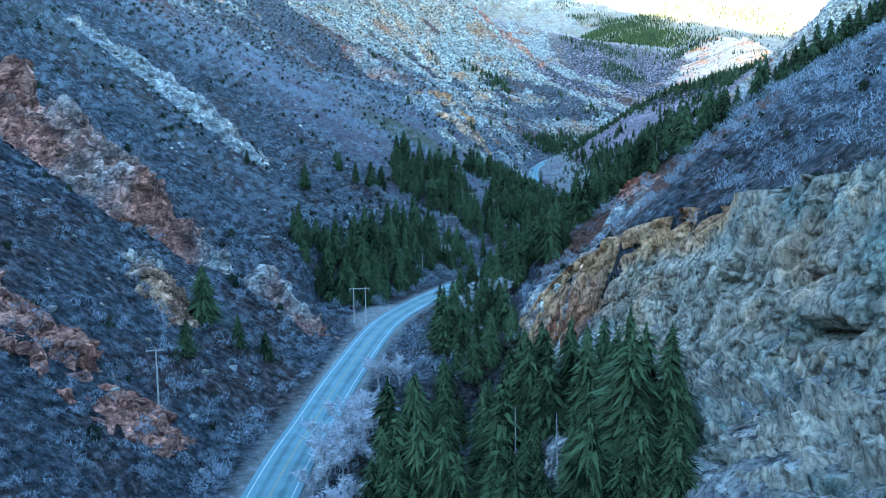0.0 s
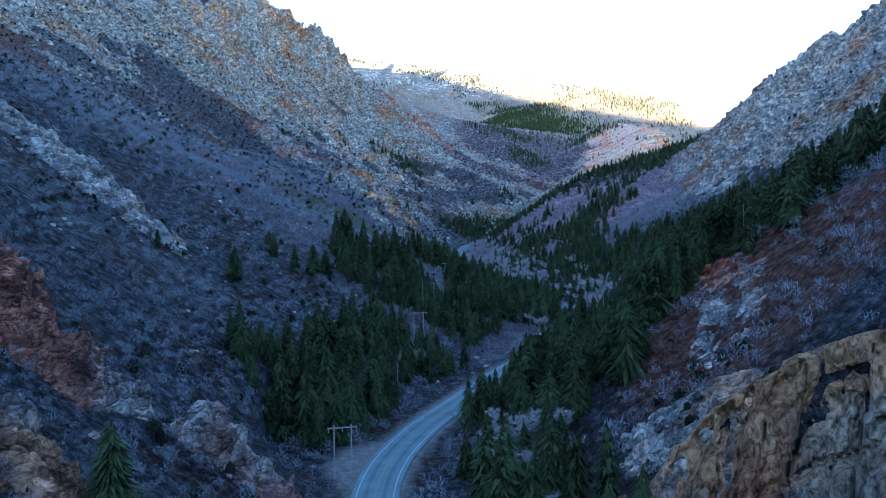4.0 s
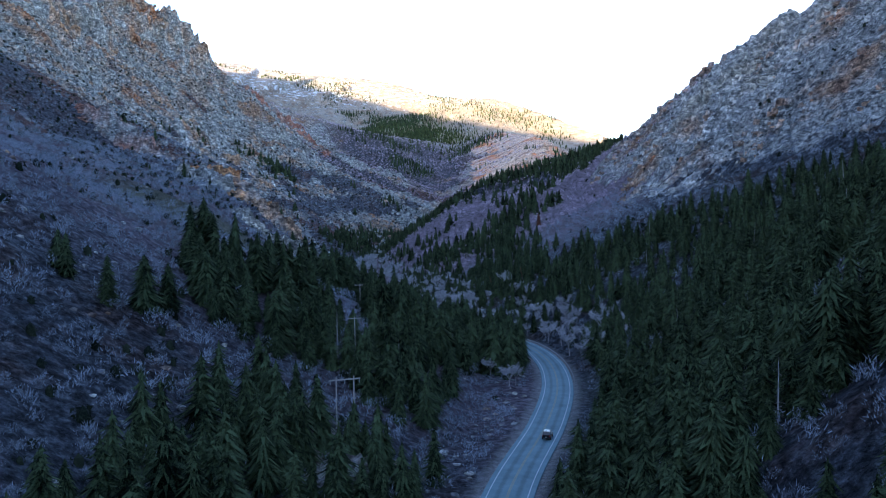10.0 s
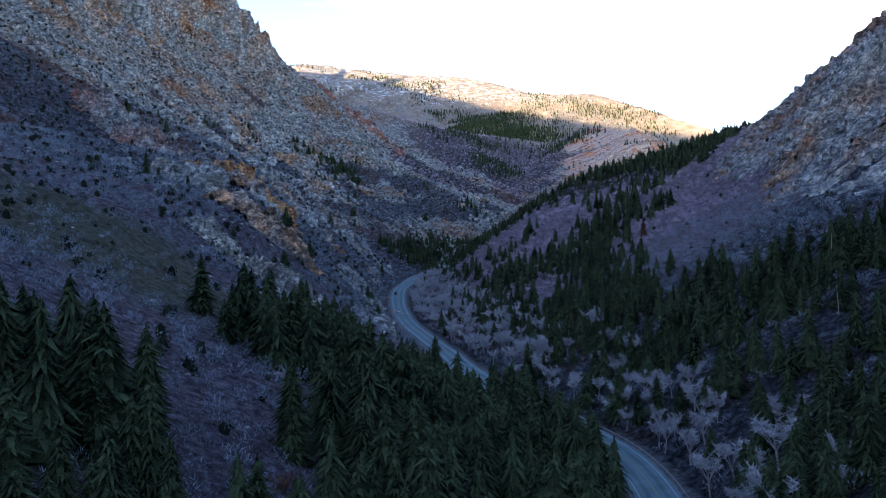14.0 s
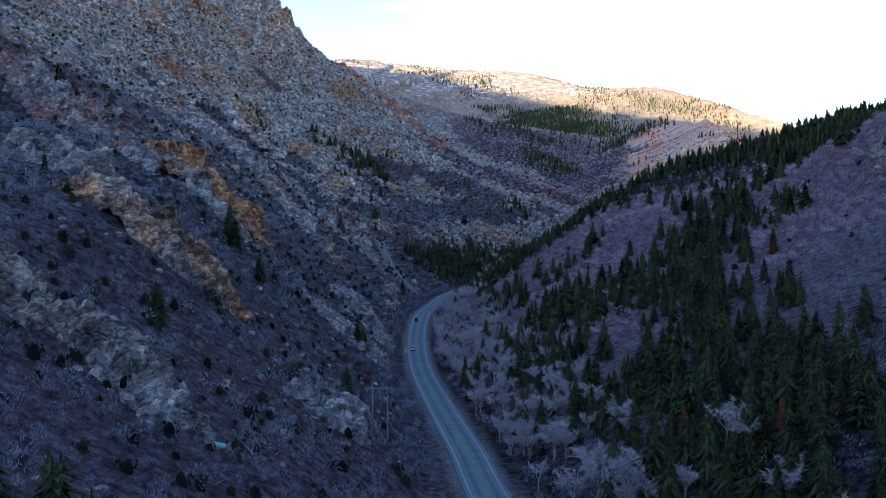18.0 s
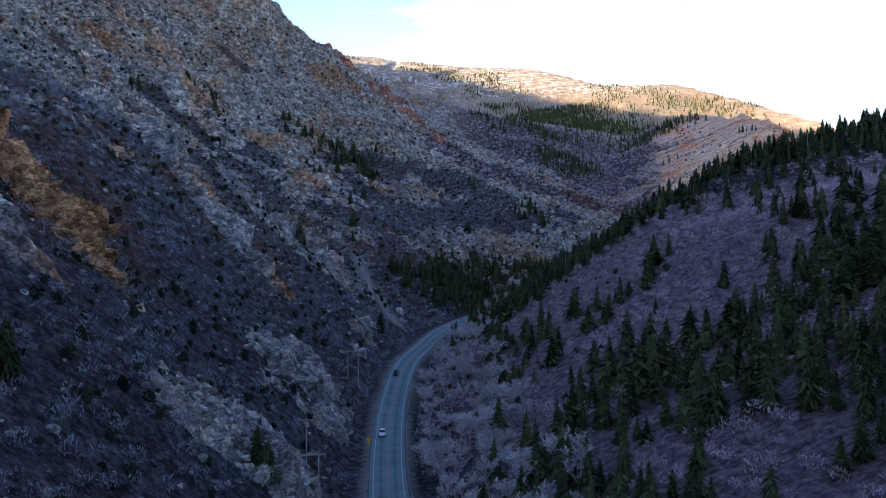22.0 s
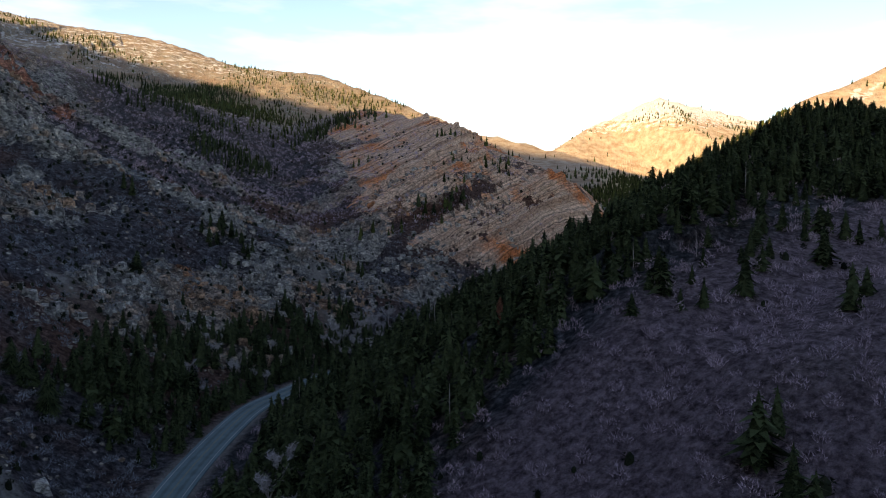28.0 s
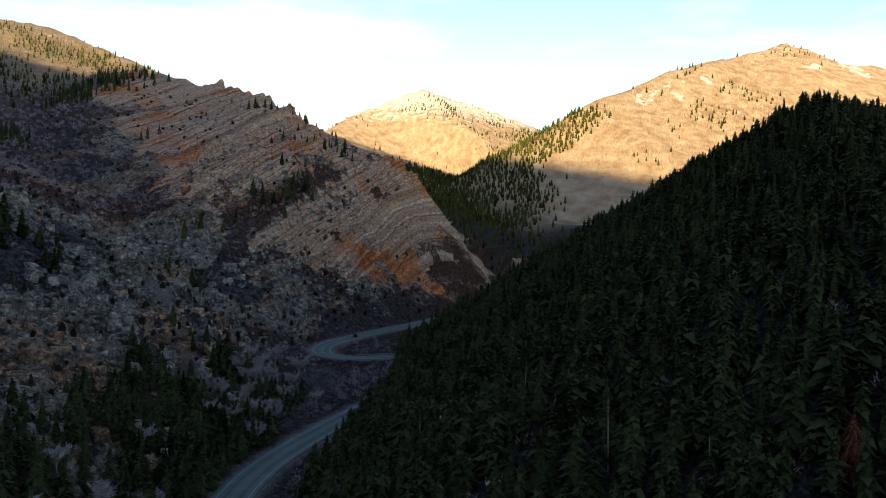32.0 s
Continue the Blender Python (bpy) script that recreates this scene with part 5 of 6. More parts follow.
# ---- crags and cliffs ----
def crag(label, cx, cy, rx, ry, turn, step, lift, block, amount, mat, seed, ridge=0.0, beds=0.0, flutes=0.0, folded=True, blocks=0, big=2.0):
    """A rock face that breaks out of the slope over an oval of ground: jointed blocks pushed out along the slope's own normal."""
    u = np.arange(-rx * 1.05, rx * 1.05, step)
    v = np.arange(-ry * 1.05, ry * 1.05, step)
    U, Vv = np.meshgrid(u, v, indexing="ij")
    c, s = math.cos(radians(turn)), math.sin(radians(turn))
    X, Y = cx + U * c - Vv * s, cy + U * s + Vv * c
    Z = fix_on(X.ravel(), Y.ravel()).reshape(X.shape)
    B = bare_land(X, Y)
    e = 4.0
    nx, ny = -(bare_land(X + e, Y) - B) / e, -(bare_land(X, Y + e) - B) / e
    ln = np.sqrt(nx * nx + ny * ny + 1)
    bend = Vv + .45 * ry * rough(U + 40 * seed, U * 0, rx * .6, seed, 3)
    edge = 1 - np.hypot(U / rx, bend / ry) + .5 * rough(X, Y, max(6, min(rx, ry) * .9), seed, 5)
    Vv = bend
    inside = np.clip(edge * 2.4, -.6, 1)
    wu, wv = rough(X, Y, block * 1.3, seed + 1, 3) * block * .5, rough(X, Y, block * 1.3, seed + 2, 3) * block * .5
    a, ja = cells(U + .3 * B + wu, Vv + B * .9 + wv, block, seed)
    b, jb = cells(U - .2 * B + wv, Vv + B * 1.1 - wu, block * .37, seed + 3)
    g, jg = cells(U * .8 + .5 * Vv + wu, Vv * .9 - .4 * U + B, block * 2.3, seed + 6)
    push = lift * inside + amount * (a + .45 * b + .9 * g) * np.clip(inside, 0, 1) - .5 * amount * np.clip(1 - jg * 9, 0, 1) - .3 * amount * np.clip(1 - ja * 7, 0, 1) - .12 * amount * np.clip(1 - jb * 6, 0, 1)
    push = push + ridge * np.clip(1 - np.abs(Vv) / ry, 0, 1) * np.clip(inside, 0, 1) + .08 * amount * rough(X, Y, block * .3, seed + 7, 2)
    if flutes:
        push = push + flutes * np.clip(inside, 0, 1) * (.5 - 1.6 * np.abs(rough(Vv + wu, U * .25, 15, seed + 11, 3)))
    if beds:
        q = ((bed_level(X, Y, B) if folded else B * .8 + .35 * Vv) + 2.5 * rough(X, Y, 60, seed, 3)) / beds
        hard = hashed(np.floor(q).astype(np.int64), np.floor(q).astype(np.int64) * 0, seed)
        f = q - np.floor(q)
        push = push + np.clip(inside, 0, 1) * beds * (.75 * hard * np.clip(np.minimum(f * 5, (1 - f) * 1.6), 0, 1) - .2)
    push = np.where(inside < -.2, -1.5 - step, push)
    P = np.stack([X + nx / ln * push * .8, Y + ny / ln * push * .8, Z + push / ln + .25 * push], -1).reshape(-1, 3)
    ob = new("rock_outcrop", mesh_of("rock_outcrop", P, grid_faces(len(u), len(v)), [mat]))
    if blocks:
        r = np.random.default_rng(seed + 500)
        rim = np.nonzero((np.abs(inside - .12) < .28).ravel())[0]
        body = np.nonzero((inside > .3).ravel())[0]
        for k in range(blocks):
            x, y, z = P[r.choice(rim if k % 3 else body)]
            b = new("block", BLOCK_MESHES[mat.name][int(r.integers(5))])
            b.parent = ob
            q = big * r.uniform(.35, 1.0) ** 1.4
            b.matrix_basis = pose(x, y, z - .1 * q, r.uniform(-25, 25), r.uniform(-25, 25), r.uniform(0, 360)) @ Matrix.Diagonal((q * r.uniform(.8, 1.6), q * r.uniform(.7, 1.2), q * r.uniform(.6, 1.1), 1))
    return tagged(ob, label, "rock outcrop", "crags of the canyon")


def block_mesh(seed, mat):
    """A broken, angular block of rock about one unit across."""
    r = np.random.default_rng(seed)
    bm = bmesh.new()
    for k in range(16):
        v = r.uniform(-1, 1, 3)
        v = v / np.max(np.abs(v)) * r.uniform(.42, .6)
        bm.verts.new(v)
    hull = bmesh.ops.convex_hull(bm, input=bm.verts)
    bmesh.ops.delete(bm, geom=list({g for g in hull["geom_interior"] + hull["geom_unused"] if isinstance(g, bmesh.types.BMVert)}), context="VERTS")
    me = bpy.data.meshes.new("block")
    bm.to_mesh(me)
    bm.free()
    me.materials.append(mat)
    return me


BLOCK_MESHES = {m.name: [block_mesh(700 + k, m) for k in range(5)] for m in (ROCK_CLIFF, ROCK_ORANGE, ROCK_RED, ROCK_TAN, ROCK_GREY, LAYERED)}


def cliff_face(label, line, seed):
    """A steep face of upright, jointed columns that hangs from its top edge, with ledges and a rounded lip."""
    t = np.gradient(line[:, :2], axis=0)
    t /= np.linalg.norm(t, axis=1)[:, None]
    outward = np.stack([t[:, 1], -t[:, 0]], 1)
    s = np.arange(len(line)) * .5
    tall = np.interp(s, [0, 10, 30, 60, 170], [12, 19, 25, 28, 31])
    lip = np.array([7.0, 5.0, 3.2, 1.8, .8, .25])
    rows = 56
    S, K = np.meshgrid(s, np.arange(len(lip) + rows), indexing="ij")
    f = np.clip((K - len(lip)) / (rows - 1), 0, 1)
    depth = f * tall[:, None]
    warp = 1.6 * rough(S, depth * .6, 14, seed, 4)
    lean = S + .12 * depth + warp
    a, ja = cells(lean, depth * .3 + .25 * warp, 4.2, seed)
    b, jb = cells(lean, depth * .5, 2.0, seed + 4)
    g, jg = cells(lean * .9, depth * .3, 9.5, seed + 8)
    ledge = (depth + 1.2 * warp) / 6.5
    ledge = (np.floor(ledge) + np.clip((ledge - np.floor(ledge)) * 3.5 - 1.2, 0, 1)) * 1.3
    out = .2 * depth + ledge + 1.7 * a + .6 * b + 2.3 * g + .4 * rough(S, depth * .4, 3, seed + 2, 3)
    out = out - 2.6 * np.clip(1 - jg * 8, 0, 1) - 1.6 * np.clip(1 - ja * 7, 0, 1) - .6 * np.clip(1 - jb * 6, 0, 1) + .9
    in_lip = np.maximum(0, len(lip) - K)
    back = np.concatenate([lip, np.zeros(rows)])[K]
    out = np.where(in_lip > 0, np.minimum(out, .6) * (1 - back / 7) - back, out)
    X, Y = line[:, 0][:, None] + outward[:, 0][:, None] * out, line[:, 1][:, None] + outward[:, 1][:, None] * out
    top = line[:, 2][:, None] + (.8 * a + 1.0 * g) * np.clip(1 - depth / 5, 0, 1)
    Z = top - depth
    land = fix_on(X.ravel(), Y.ravel()).reshape(X.shape)
    w = np.clip((back - .8) / 6, 0, 1)
    Z = np.where(in_lip > 0, Z * (1 - w) + (land - .9) * w, Z)
    tan = np.clip(1.4 - depth / 8, 0, 1) * np.clip((78 - S) / 16, 0, 1) + .3 * np.clip((S - 78) / 10, 0, 1)
    red = np.clip((26 - S) / 12, 0, 1) * np.clip((depth - 3) / 5, 0, 1)
    P = np.stack([X, Y, Z], -1).reshape(-1, 3)
    ob = new("rock_outcrop", mesh_of("rock_outcrop", P, grid_faces(*S.shape), [ROCK_CLIFF], False, {"tan": tan, "red": red}))
    return tagged(ob, label, "rock outcrop", "crags of the canyon")


cliff_face("tall cream quartzite cliff of upright columns with a tan cap", CLIFF_LINE, 3)
crag("broken grey-green ledges under the pale cliff", 52, 62, 10, 66, 8, .55, .5, 3.0, 1.5, ROCK_CLIFF, 1, 0, 2.2, 2.5, False, 110, 2.8)
crag("low rust-red end of the pale cliff", 41, 153, 10, 17, 0, .7, 1.0, 6, 1.2, ROCK_TAN, 2, blocks=24, big=2.6)
crag("brown broken ledge behind the cliff", 62, 186, 7, 22, -25, .8, .3, 4, .6, ROCK_RED, 4, blocks=40, big=2.2)
crag("rust-red rib of rock running down the slope", -80, 167, 36, 11, 4, .65, 2.2, 5, 2.4, ROCK_RED, 5, 6.0, flutes=3.0, blocks=70, big=3.6)
crag("broken grey crag in the brush", -49, 139, 11, 6, -40, .6, 1.0, 4, 1.3, ROCK_GREY, 6, 1.6, flutes=1.2, blocks=40, big=2.8)
crag("red crag beside the road", -29, 178, 12, 7, -10, .7, 1.2, 4.5, 1.4, ROCK_RED, 7, 2.4, flutes=1.5, blocks=30, big=2.4)
crag("dark broken rib of rock in the brush", -47, 94, 20, 9, -10, .7, 1.0, 5, 1.7, ROCK_RED, 8, 1.0, flutes=2.0, blocks=50, big=2.8)
crag("long grey-green band of ledges across the slope", -104, 298, 46, 10, -12, 1.0, 1.6, 6, 1.8, ROCK_GREY, 9, 1.0, flutes=2.5, blocks=60, big=3.0)
crag("grey rock cut above the road", 4, 299, 10, 9, 40, .7, 1.6, 5, 1.4, ROCK_GREY, 10, 2.0, blocks=20, big=2.2)
crag("orange-brown rib of cliffs on the mountainside", -12, 719, 32, 6.5, -3, .8, 2.4, 5, 2.2, ROCK_ORANGE, 11, 4.0, flutes=3.5, blocks=50, big=4.0)
crag("brown rib of cliffs low on the mountainside", 5, 605, 22, 5.5, -6, .8, 1.8, 4, 1.8, ROCK_ORANGE, 12, 3.5, flutes=3.5, blocks=50, big=3.6)
crag("pale rounded outcrop beside the pole", 48, 586, 9, 12, -20, .6, 1.4, 5, 1.2, ROCK_GREY, 13, 2.0, blocks=16, big=2.4)
crag("grey outcrop above the road bend", 46, 700, 14, 20, 0, .8, 1.0, 5, 1.4, ROCK_GREY, 14, 1.0, flutes=2.0, blocks=40, big=2.8)
crag("broken grey outcrop above the road", 48, 770, 14, 26, 0, .8, 1.0, 5, 1.4, ROCK_GREY, 15, 1.0, flutes=2.0, blocks=40, big=2.8)
crag("high jointed cliffs under the mountain's crest", -110, 1262, 80, 55, 35, 1.8, 5.0, 17, 7.0, ROCK_TAN, 16, 7.0, flutes=13.0, blocks=50, big=9.0)
crag("high cliffs on the mountain's shoulder", -190, 1130, 60, 55, 30, 1.8, 4.0, 15, 6.0, ROCK_TAN, 17, 4.0, flutes=11.0, blocks=40, big=8.0)
crag("brown crest rocks running down the ridge", 40, 1335, 80, 14, -14, 1.6, 1.0, 8, 2.4, ROCK_RED, 18, 2.0, blocks=50, big=6.0)
crag("rust and grey rock face on the mountainside", -30, 1090, 90, 50, -20, 1.8, .6, 9, 3.0, ROCK_TAN, 19, flutes=4.0, blocks=50, big=6.0)
crag("bare rocky mountainside of pale pink quartzite", 285, 590, 46, 66, 20, 1.4, 1.0, 10, 2.8, ROCK_GREY, 20, flutes=5.0, blocks=60, big=5.0)
crag("grey stony slope under the rocky crest", 236, 560, 30, 50, 20, 1.3, .5, 6, 1.6, ROCK_GREY, 21, flutes=2.0, blocks=50, big=3.5)
crag("layered pale cliff above the road", 402, 1228, 60, 24, 16, 1.0, 1.6, 7, 1.2, LAYERED, 22, 0, 5.0, blocks=50, big=3.2)
crag("rust-orange layered rock bands across the hill", 388, 1318, 80, 48, 35, 1.4, 1.4, 8, 1.4, LAYERED, 23, 0, 9.0, blocks=50, big=4.5)
crag("red-brown layered nose of the hill", 490, 1275, 60, 44, 30, 1.4, 1.4, 8, 1.4, LAYERED, 24, 0, 8.0, blocks=40, big=4.5)
crag("layered rocky flank of the hill", 470, 1420, 80, 50, 50, 1.7, 1.4, 9, 1.4, LAYERED, 27, 0, 10.0, blocks=30, big=5.0)
crag("rounded rocky top of the layered hill", 510, 1520, 40, 30, 20, 1.6, 1.4, 9, .8, LAYERED, 25, .8, 7.0, blocks=16, big=5.0)
crag("orange boulder outcrop beside the scree", 268, 1206, 10, 7, 10, .8, 1.0, 4, 1.2, ROCK_TAN, 26, 2.0, blocks=20, big=2.4)
for k, (x, y, rx, ry, turn, mat, hue) in enumerate(((-14, 700, 34, 8, -30, ROCK_TAN, "orange-brown"), (4, 850, 38, 9, -32, ROCK_TAN, "rusty"), (-60, 900, 44, 10, -35, ROCK_GREY, "grey"),
                                                    (-40, 640, 36, 9, -25, ROCK_GREY, "grey"), (30, 930, 30, 8, -35, ROCK_TAN, "rusty"), (-95, 780, 46, 11, -30, ROCK_RED, "red-brown"),
                                                    (12, 545, 24, 7, -18, ROCK_GREY, "grey"), (-80, 1010, 46, 11, -35, ROCK_TAN, "tan"))):
    crag(hue + " broken rib of rock on the mountainside", x, y, rx, ry, turn, 1.0, 1.2, 6, 2.2, mat, 31 + k, 3.5, flutes=3.5, blocks=34, big=3.6)

# ---- poles, rails, sign and cars ----
def boxed(bm, cx, cy, cz, sx, sy, sz, bevel=0.0):
    r = bmesh.ops.create_cube(bm, size=1.0, matrix=Matrix.Translation((cx, cy, cz)) @ Matrix.Diagonal((sx, sy, sz, 1)))
    if bevel:
        edges = list({e for v in r["verts"] for e in v.link_edges})
        bmesh.ops.bevel(bm, geom=edges, offset=bevel, segments=2, affect="EDGES")


def rod(bm, a, b, r0, r1, sides=10):
    a, b = Vector(a), Vector(b)
    m = Matrix.Translation((a + b) / 2) @ (b - a).to_track_quat("Z", "Y").to_matrix().to_4x4()
    bmesh.ops.create_cone(bm, cap_ends=True, segments=sides, radius1=r0, radius2=r1, depth=(b - a).length, matrix=m)


def part(name, bm, mat, parent, label=""):
    me = bpy.data.meshes.new(name)
    bm.to_mesh(me)
    bm.free()
    me.materials.append(mat)
    ob = new(name, me)
    ob.parent = parent
    if label:
        ob["label"] = label
    return ob


def built(name, mat, parent, what, label=""):
    bm = bmesh.new()
    what(bm)
    return part(name, bm, mat, parent, label)


def frame_pole(x, y, turn, tall=11.0):
    """Two poles under one crossarm with hanging insulators."""
    thing = new("power_pole")
    for sx in (-1.7, 1.7):
        built("pole", POLE_WOOD, thing, lambda bm: rod(bm, (sx, 0, -1), (sx, 0, tall), .17, .12))
    built("crossarm", POLE_WOOD, thing, lambda bm: boxed(bm, 0, .16, tall - .6, 6.0, .16, .26, .02), "pale weathered crossarm")
    for sx in (-2.8, 0, 2.8):
        built("insulator", STEEL, thing, lambda bm: rod(bm, (sx, .16, tall - 1.4), (sx, .16, tall - .73), .09, .07))
    thing.matrix_basis = pose(x, y, float(fix_on(x, y)[0]), 0, 0, turn)
    return tagged(thing, "weathered two-legged wooden power pole in the brush", "power pole", "power poles up the canyon")


def single_pole(x, y, turn, tall=10.5):
    thing = new("power_pole")
    built("pole", POLE_WOOD, thing, lambda bm: rod(bm, (0, 0, -1), (0, 0, tall), .17, .11))
    built("crossarm", POLE_WOOD, thing, lambda bm: boxed(bm, 0, .16, tall - .5, 3.4, .14, .2, .02), "pale weathered crossarm")
    for sx in (-1.5, 0, 1.5):
        built("insulator", STEEL, thing, lambda bm: rod(bm, (sx, .16, tall - .4), (sx, .16, tall - .1), .06, .04))
    thing.matrix_basis = pose(x, y, float(fix_on(x, y)[0]), 0, 0, turn)
    return tagged(thing, "single wooden power pole with a crossarm in brush", "power pole", "power poles up the canyon")


for x, y, turn in ((9, 312, 10), (59, 599, 0), (59, 694, 5), (60.5, 813, 0), (-12.5, 196, 10)):
    frame_pole(x, y, turn)
for x, y, turn in ((-33, 99, 20), (18, 362, 0), (27, 413, -10), (56, 716, 0)):
    single_pole(x, y, turn)


def guard_rail(points, offset, label):
    """A steel beam on posts beside the road."""
    thing = new("guard_rail")
    t = np.gradient(points[:, :2], axis=0)
    t /= np.linalg.norm(t, axis=1)[:, None]
    q = points[:, :2] + np.stack([-t[:, 1], t[:, 0]], 1) * offset
    z = points[:, 2]
    line = np.column_stack([q, z])
    sgn = -1 if offset > 0 else 1
    prof = [(0, .48), (.05 * sgn, .54), (0, .61), (.05 * sgn, .68), (0, .76), (-.02 * sgn, .76), (-.02 * sgn, .48)]
    v, f = ribbon(line, [a for a, _ in prof], [b for _, b in prof])
    beam = new("beam", mesh_of("beam", v, f, [STEEL]))
    beam.parent = thing
    me = None
    for k in range(0, len(line), 2):
        if me is None:
            ob = built("post", POLE_WOOD, thing, lambda bm: boxed(bm, 0, 0, .2, .16, .18, 1.1, .01))
            me = ob.data
        else:
            ob = new("post", me)
            ob.parent = thing
        ob.location = (*(q[k] - np.array([-t[k, 1], t[k, 0]]) * sgn * .12), z[k])
    return tagged(thing, label, "guard rail", "guard rails")


def near_index(x, y):
    return int(np.argmin(np.hypot(ROAD_FINE[:, 0] - x, ROAD_FINE[:, 1] - y)))


i, j = near_index(80, 385), near_index(92, 500)
guard_rail(ROAD_FINE[i:j], -5.0, "weathered steel guard rail outside the road bend")
i, j = near_index(74, 700), near_index(88, 892)
guard_rail(ROAD_FINE[i:j], -5.0, "steel guard rail between the road and the creek")
i, j = near_index(300, 1076), near_index(297, 1113)
guard_rail(ROAD_FINE[i:j], -5.0, "pale steel guard rail round the hairpin")


def warning_sign(x, y):
    thing = new("warning_sign")
    built("post", STEEL, thing, lambda bm: boxed(bm, 0, 0, 1.5, .07, .07, 3.4))

    def plate(bm):
        bmesh.ops.create_cube(bm, size=1, matrix=Matrix.Translation((0, -.06, 2.75)) @ Matrix.Rotation(radians(45), 4, "Y") @ Matrix.Diagonal((.95, .02, .95, 1)))
    board = built("plate", SIGN_YELLOW, thing, plate, "yellow diamond plate")

    def arrow(bm):
        boxed(bm, 0, -.08, 2.65, .09, .012, .5)
        bmesh.ops.create_cone(bm, cap_ends=True, segments=3, radius1=.2, radius2=.2, depth=.012, matrix=Matrix.Translation((0, -.08, 2.98)) @ Matrix.Rotation(radians(90), 4, "X") @ Matrix.Rotation(radians(90), 4, "Z"))
    built("arrow", SIGN_BLACK, board, arrow, "black arrow")
    built("plaque", SIGN_YELLOW, thing, lambda bm: boxed(bm, 0, -.06, 1.75, .6, .02, .6), "small yellow plaque")
    thing.matrix_basis = pose(x, y, float(fix_on(x, y)[0]), 0, 0, 0)
    return tagged(thing, "yellow diamond warning sign beside the road", "road sign")


warning_sign(67.6, 760)


def car(x, y, z, turn, paint, label):
    """A sport utility car, its nose along +y."""
    thing = new("car")

    def body(bm):
        boxed(bm, 0, 0, .72, 1.84, 4.5, .62, .16)
        boxed(bm, 0, 1.55, .86, 1.7, 1.3, .42, .14)
    shell = built("body", paint, thing, body)

    def cabin(bm):
        r = bmesh.ops.create_cube(bm, size=1, matrix=Matrix.Translation((0, -.45, 1.34)) @ Matrix.Diagonal((1.66, 2.9, .66, 1)))
        for v in r["verts"]:
            if v.co.z > 1.4:
                v.co.x *= .84
                v.co.y = -.45 + (v.co.y + .45) * .76
    built("cabin_glass", CAR_GLASS, thing, cabin, "dark glass round the cabin")
    built("roof", paint, thing, lambda bm: boxed(bm, 0, -.45, 1.68, 1.4, 2.2, .06, .02))
    for sx in (-.86, .86):
        for sy in (-1.4, 1.42):
            w = built("wheel", TYRE, thing, lambda bm: bmesh.ops.create_cone(bm, cap_ends=True, segments=18, radius1=.36, radius2=.36, depth=.24, matrix=Matrix.Rotation(radians(90), 4, "Y")))
            w.location = (sx, sy, .36)
            built("rim", STEEL, w, lambda bm: bmesh.ops.create_cone(bm, cap_ends=True, segments=12, radius1=.22, radius2=.2, depth=.27, matrix=Matrix.Rotation(radians(90), 4, "Y")))
        built("tail_light", TAIL_RED, thing, lambda bm: boxed(bm, sx * .88, -2.26, .92, .22, .06, .2, .02), "red tail light")
        built("headlight", CAR_WHITE, thing, lambda bm: boxed(bm, sx * .82, 2.2, .82, .34, .1, .16, .02), "clear headlight")
    built("bumper", TYRE, thing, lambda bm: boxed(bm, 0, -2.25, .5, 1.7, .16, .22, .05))
    built("plate", PAINT, thing, lambda bm: boxed(bm, 0, -2.34, .66, .34, .02, .14), "pale number plate")
    thing.matrix_basis = pose(x, y, z, 0, 0, turn)
    return tagged(thing, label, "car", "cars")


def on_road(x, y, offset, paint, label, back=False):
    k = near_index(x, y)
    a, b = ROAD_FINE[k - 1], ROAD_FINE[k + 1]
    t = (b - a)[:2] / np.linalg.norm((b - a)[:2])
    c = ROAD_FINE[k]
    turn = math.degrees(math.atan2(-t[0], t[1])) + (180 if back else 0)
    return car(c[0] - t[1] * offset, c[1] + t[0] * offset, c[2] + .08, turn, paint, label)


on_road(53, 327, -1.8, CAR_BLACK, "black sport utility car driving up the road")
on_road(76, 842, 1.8, CAR_BLACK, "dark car coming down the road", True)
on_road(74, 772, 1.8, CAR_WHITE, "white car coming down the road", True)
car(-19, 214, 9.75, 60, CAR_BLACK, "dark car parked on the gravel lay-by")


# ---- loose stones beside the road ----
def boulder(seed):
    r = np.random.default_rng(seed)
    bm = bmesh.new()
    bmesh.ops.create_icosphere(bm, subdivisions=1, radius=.5)
    for v in bm.verts:
        v.co = Vector(v.co) * float(r.uniform(.7, 1.25))
        v.co.z *= .75
    bm.verts.ensure_lookup_table()
    V = np.array([v.co[:] for v in bm.verts])
    F = np.array([[v.index for v in f.verts] for f in bm.faces])
    bm.free()
    return V, F


def stones(x, y):
    d, z, vy, side = along(x, y, VALLEY)
    rd, _, _, _ = along(x, y, ROAD_COARSE)
    l = d * side
    cut = (vy > 270) * (vy < 480) * (l > 7) * (l < 17) * .35
    fans = np.zeros(x.shape)
    for line in SCREE:
        sd, _, _, _ = along(x, y, line)
        fans = np.maximum(fans, (sd < 7) * .5)
    return np.maximum(np.maximum(cut, fans), (l > 14) * (l < 160) * .05 * (1 + 3 * (vy > 560))) * (rd > 6.5)


